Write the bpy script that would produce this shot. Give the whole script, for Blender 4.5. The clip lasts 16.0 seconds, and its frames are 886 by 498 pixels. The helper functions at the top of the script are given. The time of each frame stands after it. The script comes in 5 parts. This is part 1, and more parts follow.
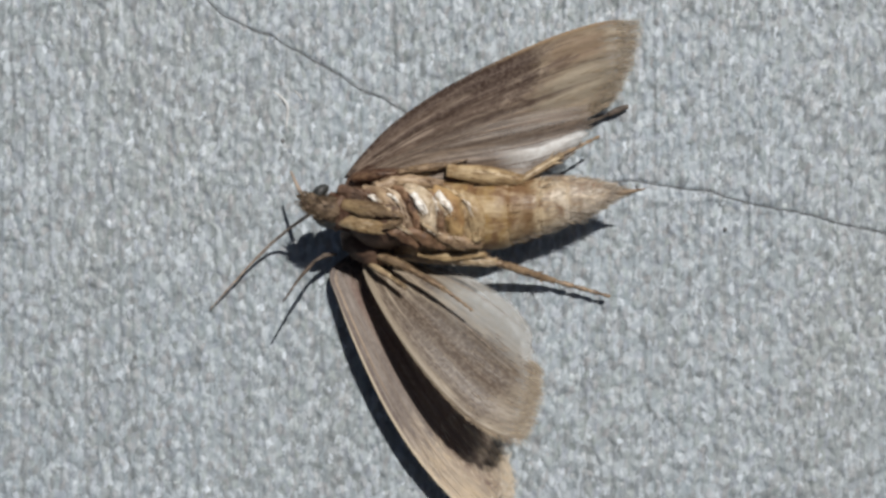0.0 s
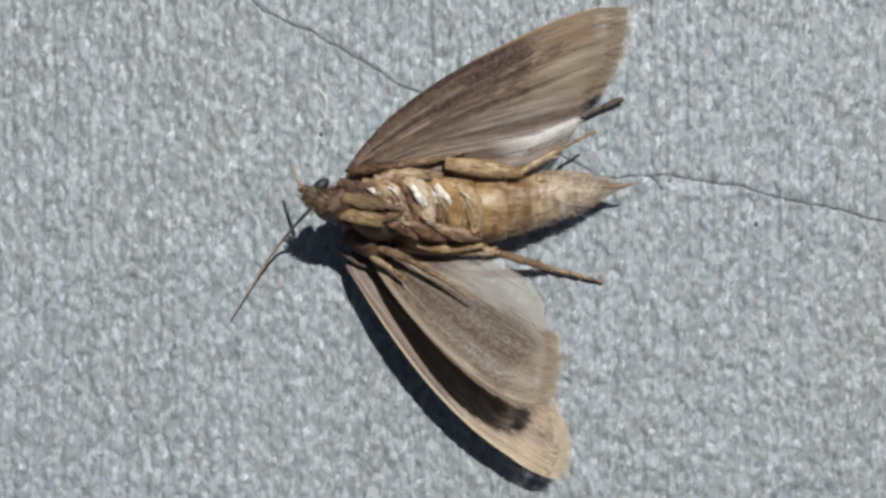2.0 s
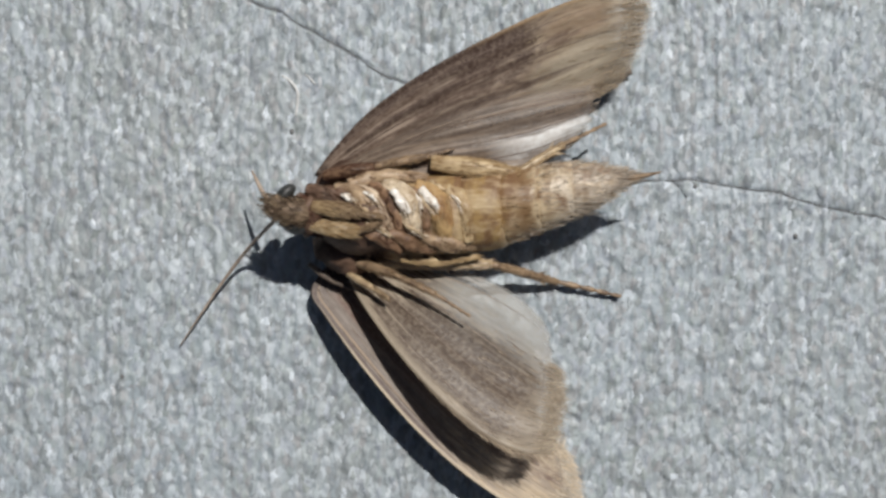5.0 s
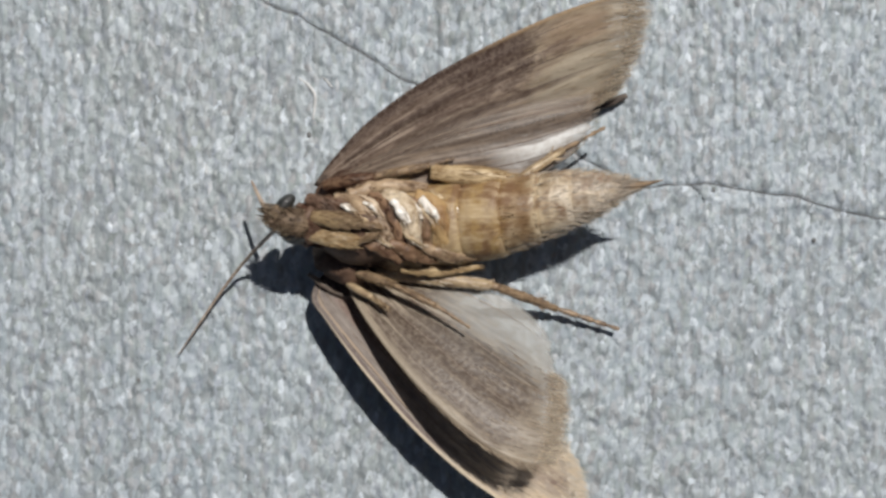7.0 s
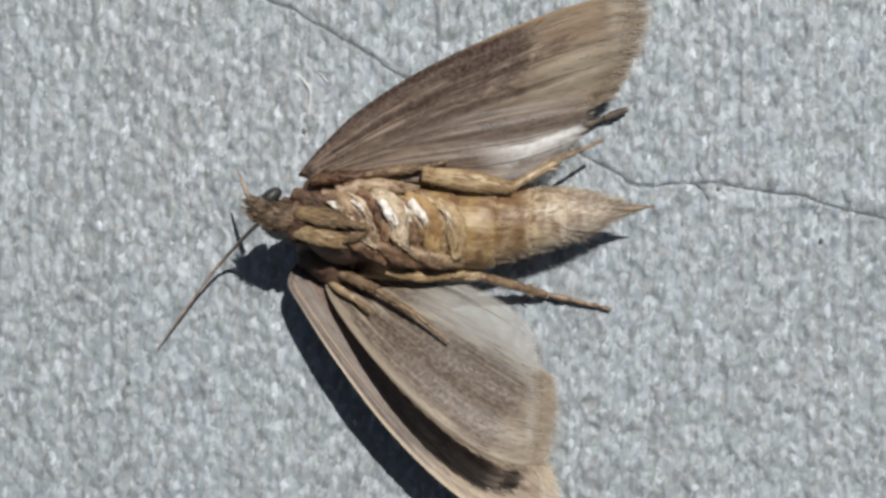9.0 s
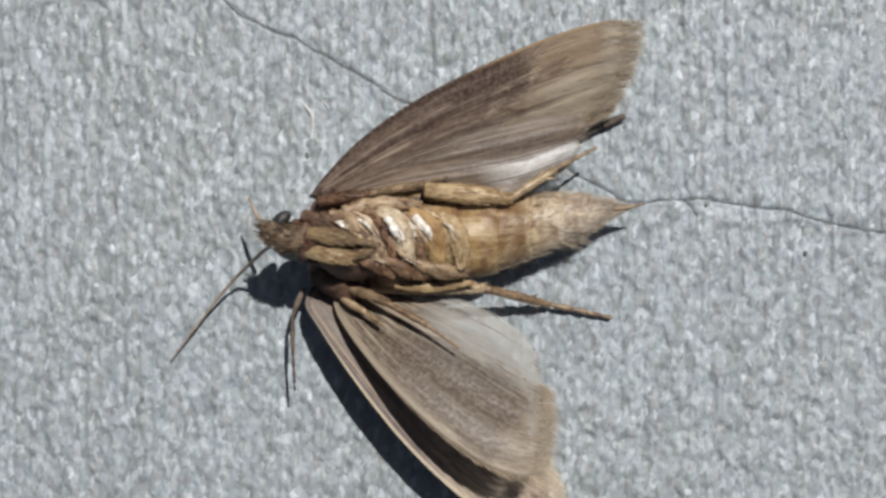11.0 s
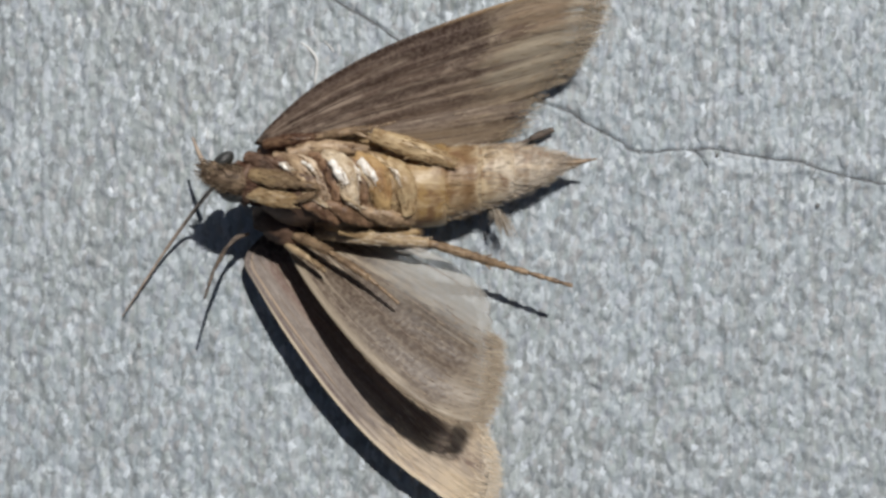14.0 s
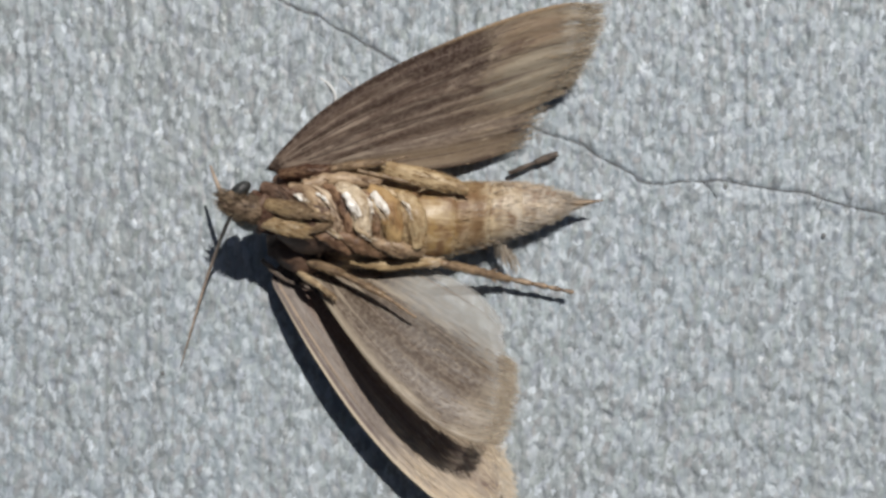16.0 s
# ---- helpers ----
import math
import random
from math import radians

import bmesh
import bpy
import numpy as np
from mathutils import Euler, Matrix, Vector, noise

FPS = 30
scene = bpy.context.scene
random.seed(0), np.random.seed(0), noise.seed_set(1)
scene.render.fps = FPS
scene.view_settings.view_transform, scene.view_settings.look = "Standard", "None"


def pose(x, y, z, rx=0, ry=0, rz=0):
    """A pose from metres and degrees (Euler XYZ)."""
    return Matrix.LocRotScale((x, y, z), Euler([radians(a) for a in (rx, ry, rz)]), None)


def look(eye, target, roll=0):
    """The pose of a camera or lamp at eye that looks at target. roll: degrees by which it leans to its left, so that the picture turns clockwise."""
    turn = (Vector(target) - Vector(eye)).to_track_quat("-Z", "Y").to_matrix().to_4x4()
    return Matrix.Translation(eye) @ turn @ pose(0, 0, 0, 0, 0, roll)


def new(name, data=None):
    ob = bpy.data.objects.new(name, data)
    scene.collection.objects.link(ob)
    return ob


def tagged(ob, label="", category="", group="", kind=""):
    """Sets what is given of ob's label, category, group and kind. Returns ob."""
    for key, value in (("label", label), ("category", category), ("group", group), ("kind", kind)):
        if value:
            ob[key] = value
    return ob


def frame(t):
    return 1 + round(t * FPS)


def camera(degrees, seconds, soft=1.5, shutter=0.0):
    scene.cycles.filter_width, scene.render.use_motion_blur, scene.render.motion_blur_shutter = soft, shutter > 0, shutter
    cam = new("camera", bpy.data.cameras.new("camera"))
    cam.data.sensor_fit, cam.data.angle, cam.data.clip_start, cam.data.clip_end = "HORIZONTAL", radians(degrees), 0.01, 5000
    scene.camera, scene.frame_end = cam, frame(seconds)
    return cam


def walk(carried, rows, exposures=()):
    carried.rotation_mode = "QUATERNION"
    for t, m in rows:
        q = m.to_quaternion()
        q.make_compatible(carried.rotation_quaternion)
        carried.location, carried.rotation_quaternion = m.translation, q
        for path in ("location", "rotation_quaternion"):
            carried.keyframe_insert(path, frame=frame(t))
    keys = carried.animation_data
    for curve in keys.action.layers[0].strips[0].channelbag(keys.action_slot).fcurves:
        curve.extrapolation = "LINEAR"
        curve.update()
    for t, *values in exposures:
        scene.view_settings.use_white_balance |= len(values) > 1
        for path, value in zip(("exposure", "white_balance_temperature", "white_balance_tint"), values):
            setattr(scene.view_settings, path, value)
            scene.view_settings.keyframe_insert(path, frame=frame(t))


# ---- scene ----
# millimetres: the camera hangs over the ground and looks straight down
cam = camera(42.0, 16.0, soft=3.0)
PATH = [
    (0.0, 1.899, 0.049, 49.795, -0.277),
    (0.5, -0.403, 0.212, 50.838, -0.153),
    (1.0, -0.599, -0.056, 51.194, -0.053),
    (1.5, 0.000, 0.000, 51.060, -0.000),
    (2.0, 0.343, -0.291, 50.582, 0.024),
    (2.5, 0.516, 0.473, 50.325, -0.081),
    (3.0, 0.261, 0.206, 50.385, 0.039),
    (3.5, 0.322, -0.229, 49.516, 0.163),
    (3.7, 0.925, 0.002, 48.047, 0.191),
    (5.8, 0.141, 0.576, 43.432, 0.113),
    (6.0, -0.352, 0.738, 43.550, 0.148),
    (6.5, 0.523, 0.924, 43.410, 0.236),
    (7.0, 0.077, 0.450, 43.571, 0.225),
    (7.5, 0.268, 1.037, 43.522, 0.204),
    (8.0, -1.062, 0.969, 43.646, 0.259),
    (8.5, -0.454, 0.509, 43.356, 0.382),
    (9.0, 0.150, 0.441, 42.501, 0.356),
    (9.2, 0.453, 0.852, 42.330, 0.211),
    (11.3, 0.166, 1.113, 44.375, -0.517),
    (11.5, 0.378, 0.745, 44.137, -0.495),
    (12.0, 0.157, -0.058, 44.691, -0.307),
    (12.5, -1.210, 0.359, 44.980, -0.381),
    (13.0, -2.257, -0.774, 43.785, -0.122),
    (13.5, -1.643, -1.194, 43.102, 0.263),
    (14.0, 0.006, -0.863, 43.386, 0.282),
    (14.5, -0.475, -0.175, 43.771, 0.216),
    (15.0, -1.748, -0.228, 44.624, 0.277),
    (15.5, -1.126, -0.538, 44.728, 0.256),
    (16.0, -0.598, 0.282, 44.510, 0.168),
]
walk(cam, [(t, pose(x * 0.001, y * 0.001, z * 0.001, 0, 0, turn)) for t, x, y, z, turn in PATH],
     [(0.0, -0.42), (3.7, -0.42), (6.0, -0.34), (9.2, -0.34), (11.5, -0.34), (13.0, -0.39), (16.0, -0.38)])

import collections

# ---------------------------------------------------------------- world and light
MM = 0.001
SUN_AZ, SUN_EL = 28.6, 60.0                       # degrees from +y towards +x, degrees above the ground
world = bpy.data.worlds.new("open_sky")
scene.world = world
world.use_nodes = True
wn = world.node_tree.nodes
sky = wn.new("ShaderNodeTexSky")
sky.sky_type, sky.sun_disc = "NISHITA", False
sky.air_density, sky.dust_density = 1.0, 2.0
sky.sun_elevation, sky.sun_rotation = radians(SUN_EL), radians(SUN_AZ)
wn["Background"].inputs["Strength"].default_value = 0.025
world.node_tree.links.new(sky.outputs["Color"], wn["Background"].inputs["Color"])

sun_data = bpy.data.lights.new("sun", "SUN")
sun_data.energy, sun_data.angle, sun_data.color = 5.0, radians(0.6), (1.0, 0.975, 0.935)
sun = new("sun", sun_data)
sun.matrix_world = look((math.sin(radians(SUN_AZ)) * math.cos(radians(SUN_EL)), math.cos(radians(SUN_AZ)) * math.cos(radians(SUN_EL)), math.sin(radians(SUN_EL))), (0, 0, 0))


# ---------------------------------------------------------------- materials
class Nodes:
    """A small builder for a node material."""

    def __init__(self, name, rough=0.7, spec=0.3):
        self.mat = bpy.data.materials.new(name)
        self.mat.use_nodes = True
        self.tree = self.mat.node_tree
        self.bsdf = self.tree.nodes["Principled BSDF"]
        self.put("Roughness", rough)
        self.put("Specular IOR Level", spec)
        self.coords = self.tree.nodes.new("ShaderNodeTexCoord")

    def put(self, socket, value):
        if hasattr(value, "is_output"):
            self.tree.links.new(value, self.bsdf.inputs[socket])
        else:
            self.bsdf.inputs[socket].default_value = value

    def link(self, node, socket, value):
        if hasattr(value, "is_output"):
            self.tree.links.new(value, node.inputs[socket])
        else:
            node.inputs[socket].default_value = value

    def mapped(self, which="Object", scale=(1, 1, 1), turn=0.0):
        n = self.tree.nodes.new("ShaderNodeMapping")
        n.inputs["Scale"].default_value = scale
        n.inputs["Rotation"].default_value = (0, 0, radians(turn))
        self.tree.links.new(self.coords.outputs[which], n.inputs["Vector"])
        return n.outputs["Vector"]

    def noise(self, vector, scale, detail=3.0, rough=0.55, warp=0.0):
        n = self.tree.nodes.new("ShaderNodeTexNoise")
        self.link(n, "Vector", vector)
        n.inputs["Scale"].default_value, n.inputs["Detail"].default_value = scale, detail
        n.inputs["Roughness"].default_value, n.inputs["Distortion"].default_value = rough, warp
        return n.outputs["Fac"]

    def cells(self, vector, scale, warp, reach):
        """Small random grains: the distance from each grain's middle, and two random values a grain."""
        shift = self.tree.nodes.new("ShaderNodeVectorMath")
        shift.operation = "MULTIPLY_ADD"
        self.link(shift, 0, warp)
        shift.inputs[1].default_value = (reach, reach, reach)
        self.link(shift, 2, vector)
        n = self.tree.nodes.new("ShaderNodeTexVoronoi")
        n.inputs["Scale"].default_value = scale
        self.link(n, "Vector", shift.outputs[0])
        split = self.tree.nodes.new("ShaderNodeSeparateColor")
        self.link(split, 0, n.outputs["Color"])
        return n.outputs["Distance"], split.outputs[0], split.outputs[1]

    def ramp(self, fac, stops, smooth=False):
        n = self.tree.nodes.new("ShaderNodeValToRGB")
        self.link(n, "Fac", fac)
        r = n.color_ramp
        r.interpolation = "EASE" if smooth else "LINEAR"
        while len(r.elements) < len(stops):
            r.elements.new(0.5)
        for e, (p, c) in zip(r.elements, stops):
            e.position = p
            e.color = (*c, 1) if isinstance(c, tuple) else (c, c, c, 1)
        return n.outputs["Color"]

    def mix(self, fac, a, b, how="MIX"):
        n = self.tree.nodes.new("ShaderNodeMix")
        n.data_type, n.blend_type = "RGBA", how
        self.link(n, 0, fac)
        for socket, value in ((6, a), (7, b)):
            self.link(n, socket, (*value, 1) if isinstance(value, tuple) else value)
        return n.outputs[2]

    def maths(self, how, a, b=0.0):
        n = self.tree.nodes.new("ShaderNodeMath")
        n.operation = how
        self.link(n, 0, a)
        self.link(n, 1, b)
        return n.outputs[0]

    def uv(self):
        n = self.tree.nodes.new("ShaderNodeSeparateXYZ")
        self.tree.links.new(self.coords.outputs["UV"], n.inputs[0])
        return n.outputs[0], n.outputs[1]

    def bump(self, height, distance, strength=1.0):
        n = self.tree.nodes.new("ShaderNodeBump")
        self.link(n, "Height", height)
        n.inputs["Distance"].default_value, n.inputs["Strength"].default_value = distance, strength
        self.put("Normal", n.outputs["Normal"])

    def island(self):
        return self.tree.nodes.new("ShaderNodeNewGeometry").outputs["Random Per Island"]

    def sheer(self, through_colour, translucent, clear):
        """Lets part of the light through: a share of translucent scatter, and a share left clear."""
        out = self.tree.nodes["Material Output"]
        tl = self.tree.nodes.new("ShaderNodeBsdfTranslucent")
        self.link(tl, "Color", (*through_colour, 1) if isinstance(through_colour, tuple) else through_colour)
        m1 = self.tree.nodes.new("ShaderNodeMixShader")
        self.link(m1, 0, translucent)
        self.tree.links.new(self.bsdf.outputs[0], m1.inputs[1])
        self.tree.links.new(tl.outputs[0], m1.inputs[2])
        tr = self.tree.nodes.new("ShaderNodeBsdfTransparent")
        m2 = self.tree.nodes.new("ShaderNodeMixShader")
        self.link(m2, 0, clear)
        self.tree.links.new(m1.outputs[0], m2.inputs[1])
        self.tree.links.new(tr.outputs[0], m2.inputs[2])
        self.tree.links.new(m2.outputs[0], out.inputs["Surface"])


def ground_material():
    """Weathered pale grey concrete: small crisp grains of slightly different tint, faint upright brush lines, stains."""
    m = Nodes("weathered_grey_ground", 0.52, 0.7)
    broad = m.noise(m.mapped(scale=(1, 0.3, 1)), 420, 4, 0.65)
    column = m.noise(m.mapped(scale=(1, 0.03, 1)), 2100, 3, 0.6, 0.3)
    stain = m.noise(m.mapped(scale=(1, 0.6, 1)), 75, 5, 0.6, 0.4)
    warp = m.noise(m.mapped(), 2600, 2, 0.6)
    grain_d, value, tint = m.cells(m.mapped(scale=(1, 0.55, 1), turn=16), 5000, warp, 0.0003)
    chip_d, chip, chip_tint = m.cells(m.mapped(scale=(1, 0.45, 1), turn=-30), 4200, warp, 0.0003)
    fleck = m.noise(m.mapped(scale=(1, 0.55, 1), turn=4), 3900, 1.5, 0.5, 0.3)
    base = m.ramp(broad, [(0.3, (0.277, 0.321, 0.350)), (0.7, (0.332, 0.387, 0.426))])
    base = m.mix(m.ramp(column, [(0.36, 0.8), (0.48, 0.0)]), base, (0.262, 0.281, 0.286))
    base = m.mix(m.ramp(column, [(0.54, 0.0), (0.68, 0.4)]), base, (0.43, 0.47, 0.49))
    base = m.mix(m.ramp(stain, [(0.44, 0.0), (0.68, 0.8)]), base, (0.294, 0.320, 0.320))
    base = m.mix(m.ramp(value, [(0.0, 0.8), (0.17, 0.5), (0.2, 0.12), (0.42, 0.0)]), base, (0.192, 0.212, 0.221))
    base = m.mix(m.ramp(value, [(0.6, 0.0), (0.8, 0.15), (0.83, 0.5), (1.0, 0.75)]), base, (0.50, 0.55, 0.59))
    base = m.mix(m.ramp(chip, [(0.80, 0.0), (0.83, 0.4), (1.0, 0.6)]), base, (0.48, 0.53, 0.57))
    base = m.mix(m.ramp(chip, [(0.14, 0.55), (0.18, 0.0)]), base, (0.20, 0.219, 0.224))
    base = m.mix(m.ramp(tint, [(0.0, 0.5), (0.22, 0.0)]), base, (0.333, 0.320, 0.326))
    base = m.mix(m.ramp(tint, [(0.36, 0.0), (0.46, 0.35), (0.56, 0.0)]), base, (0.30, 0.345, 0.318))
    base = m.mix(m.ramp(tint, [(0.74, 0.0), (1.0, 0.5)]), base, (0.325, 0.352, 0.415))
    base = m.mix(m.ramp(fleck, [(0.28, 0.6), (0.42, 0.0)]), base, (0.21, 0.228, 0.234))
    # sparse glints, painted as near-white colour on a few grains
    base = m.mix(m.ramp(tint, [(0.985, 0.0), (0.992, 0.7)]), base, (0.62, 0.68, 0.73))
    m.put("Base Color", base)
    m.put("Roughness", m.ramp(chip_tint, [(0.0, 0.66), (0.8, 0.56), (1.0, 0.44)]))
    height = m.mix(0.5, m.mix(0.4, m.ramp(grain_d, [(0.0, 1.0), (0.75, 0.0)]), value), m.mix(0.5, fleck, chip))
    m.bump(height, 0.00011, 0.7)
    return m.mat


def plain_material(name, dark, light, scale, rough=0.7, spec=0.3, stretch=(1, 1, 1), bump=0.00002):
    m = Nodes(name, rough, spec)
    n = m.noise(m.mapped(scale=stretch), scale, 4, 0.6)
    fine = m.noise(m.mapped(scale=stretch), scale * 6, 2)
    m.put("Base Color", m.mix(m.ramp(fine, [(0.35, 0.0), (0.7, 0.45)]), m.ramp(n, [(0.38, dark), (0.62, light)]), light))
    m.bump(fine, bump, 0.6)
    return m.mat


def belly_material(length):
    """Golden near the breast, straw-coloured and then whitish towards the tail, with brown blotches."""
    m = Nodes("golden_belly_scales", 0.5, 0.42)
    split = m.tree.nodes.new("ShaderNodeSeparateXYZ")
    m.tree.links.new(m.coords.outputs["Object"], split.inputs[0])
    mottle = m.noise(m.mapped(scale=(1, 1, 1)), 1100, 4, 0.65, 0.4)
    streak = m.noise(m.mapped(scale=(0.25, 1, 1)), 4200, 3, 0.6)
    along = m.maths("ADD", m.maths("DIVIDE", split.outputs[0], length), m.maths("MULTIPLY", m.maths("SUBTRACT", mottle, 0.5), 0.22))
    col = m.ramp(along, [(0.0, (0.29, 0.185, 0.085)), (0.25, (0.33, 0.215, 0.092)), (0.48, (0.31, 0.198, 0.08)), (0.62, (0.50, 0.395, 0.26)), (0.76, (0.56, 0.475, 0.37)), (1.0, (0.52, 0.455, 0.385))])
    ring = m.ramp(m.maths("ADD", m.maths("DIVIDE", split.outputs[0], length), m.maths("MULTIPLY", m.maths("SUBTRACT", mottle, 0.5), 0.12)), [(0.51, 0.0), (0.55, 0.75), (0.58, 0.75), (0.63, 0.0)])
    
    wave = m.maths("SINE", m.maths("MULTIPLY", m.maths("ADD", m.maths("DIVIDE", split.outputs[0], length), m.maths("MULTIPLY", m.maths("SUBTRACT", mottle, 0.5), 0.05)), 40.5))
    col = m.mix(m.ramp(wave, [(0.72, 0.0), (1.0, 0.55)]), col, (0.20, 0.115, 0.055))
    col = m.mix(m.ramp(mottle, [(0.42, 0.85), (0.55, 0.0)]), col, (0.17, 0.09, 0.045))
    cream = m.noise(m.mapped(), 620, 3, 0.6, 0.6)
    col = m.mix(m.ramp(cream, [(0.53, 0.0), (0.68, 0.5)]), col, (0.54, 0.42, 0.26))
    col = m.mix(m.ramp(streak, [(0.5, 0.0), (0.72, 0.5)]), col, (0.66, 0.52, 0.34))
    col = m.mix(ring, col, (0.17, 0.09, 0.036))
    m.put("Base Color", col)
    m.put("Roughness", m.ramp(mottle, [(0.35, 0.6), (0.65, 0.34)]))
    m.bump(m.mix(0.5, streak, mottle), 0.00006, 0.7)
    return m.mat


def hair_material(name, colours, rough=0.6, clear=0.0):
    m = Nodes(name, rough, 0.25)
    col = m.ramp(m.island(), [(i / max(1, len(colours) - 1), c) for i, c in enumerate(colours)])
    m.put("Base Color", col)
    m.sheer(col, 0.22, clear)
    return m.mat


def spot(m, u, v, place, size, warp):
    """A soft-edged patch on a wing, uneven in outline."""
    a = m.maths("POWER", m.maths("DIVIDE", m.maths("SUBTRACT", u, place[0]), size[0]), 2.0)
    b = m.maths("POWER", m.maths("DIVIDE", m.maths("SUBTRACT", v, place[1]), size[1]), 2.0)
    d = m.maths("ADD", m.maths("MULTIPLY", m.maths("ADD", a, b), 0.4), m.maths("MULTIPLY", m.maths("SUBTRACT", warp, 0.5), 0.9))
    return m.ramp(d, [(0.16, 1.0), (0.5, 0.0)])


def forewing_material(name, body, dark, tip, edge, bloom, marks, costa=0.85, blotch=0.7, tan_from=0.7, ridges=13, edge_from=0.16, rear=None):
    """Scales in long uneven streaks, patches of their own, a mottled paler end that frays out."""
    m = Nodes(name, 0.6, 0.25)
    u, v = m.uv()
    streak = m.noise(m.mapped("UV", (1.6, ridges, 1)), 1.0, 4, 0.65, 0.9)
    fine = m.noise(m.mapped("UV", (7, 46, 1)), 1.0, 3, 0.65, 0.25)
    patch = m.noise(m.mapped("UV", (6, 7, 1)), 1.0, 4, 0.68, 1.0)
    broad = m.noise(m.mapped("UV", (2.6, 3.4, 1)), 1.0, 3, 0.6, 0.6)
    grain = m.noise(m.mapped(), 6500, 2, 0.6)
    col = m.ramp(streak, [(0.41, dark), (0.49, body), (0.60, bloom)])
    col = m.mix(m.ramp(patch, [(0.38, blotch), (0.50, 0.0)]), col, dark)
    col = m.mix(m.ramp(broad, [(0.50, 0.0), (0.72, 0.6)]), col, bloom)
    wav = m.maths("ADD", u, m.maths("MULTIPLY", m.maths("SUBTRACT", patch, 0.5), 0.65))
    tan = m.mix(m.ramp(fine, [(0.35, 0.0), (0.65, 1.0)]), m.mix(0.45, body, tip), tip)
    col = m.mix(m.ramp(wav, [(tan_from, 0.0), (tan_from + 0.16, 0.85)]), col, tan)
    blot = m.noise(m.mapped("UV", (8, 6, 1), 20), 1.0, 4, 0.7, 1.2)
    col = m.mix(m.maths("MULTIPLY", m.ramp(blot, [(0.40, 0.75), (0.50, 0.0)]), m.ramp(u, [(0.55, 1.0), (0.9, 0.35)])), col, m.mix(0.45, dark, body))
    col = m.mix(m.ramp(blot, [(0.55, 0.0), (0.66, 0.5)]), col, bloom)
    # dark brown rear scales, their colour also carrying shade from the hindwing above
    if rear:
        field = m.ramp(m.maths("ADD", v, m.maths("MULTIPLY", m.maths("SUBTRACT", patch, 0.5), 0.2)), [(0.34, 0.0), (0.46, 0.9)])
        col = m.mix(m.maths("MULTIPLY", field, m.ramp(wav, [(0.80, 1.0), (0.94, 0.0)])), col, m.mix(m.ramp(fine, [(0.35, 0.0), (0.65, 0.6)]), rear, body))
    costal = m.maths("ADD", v, m.maths("MULTIPLY", m.maths("SUBTRACT", patch, 0.5), 0.16))
    col = m.mix(m.maths("MULTIPLY", m.ramp(costal, [(0.04, costa), (0.2, 0.0)]), m.ramp(u, [(0.5, 1.0), (0.78, 0.0)])), col, dark)
    col = m.mix(m.ramp(fine, [(0.36, 0.4), (0.48, 0.0)]), col, m.mix(0.5, dark, body))
    col = m.mix(m.ramp(fine, [(0.54, 0.0), (0.68, 0.35)]), col, bloom)
    for place, size, colour, strength in marks:
        col = m.mix(m.maths("MULTIPLY", spot(m, u, v, place, size, patch), strength), col, colour)
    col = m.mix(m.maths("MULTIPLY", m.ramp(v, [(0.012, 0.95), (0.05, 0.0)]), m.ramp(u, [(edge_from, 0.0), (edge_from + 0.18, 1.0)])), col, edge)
    col = m.mix(m.ramp(grain, [(0.42, 0.0), (0.68, 0.3)]), col, bloom)
    m.put("Base Color", col)
    m.bump(m.mix(0.5, streak, grain), 0.00006, 0.6)
    m.sheer(col, 0.22, m.ramp(m.maths("ADD", u, m.maths("MULTIPLY", m.maths("SUBTRACT", fine, 0.5), 0.2)), [(0.89, 0.0), (1.0, 0.8)]))
    return m.mat


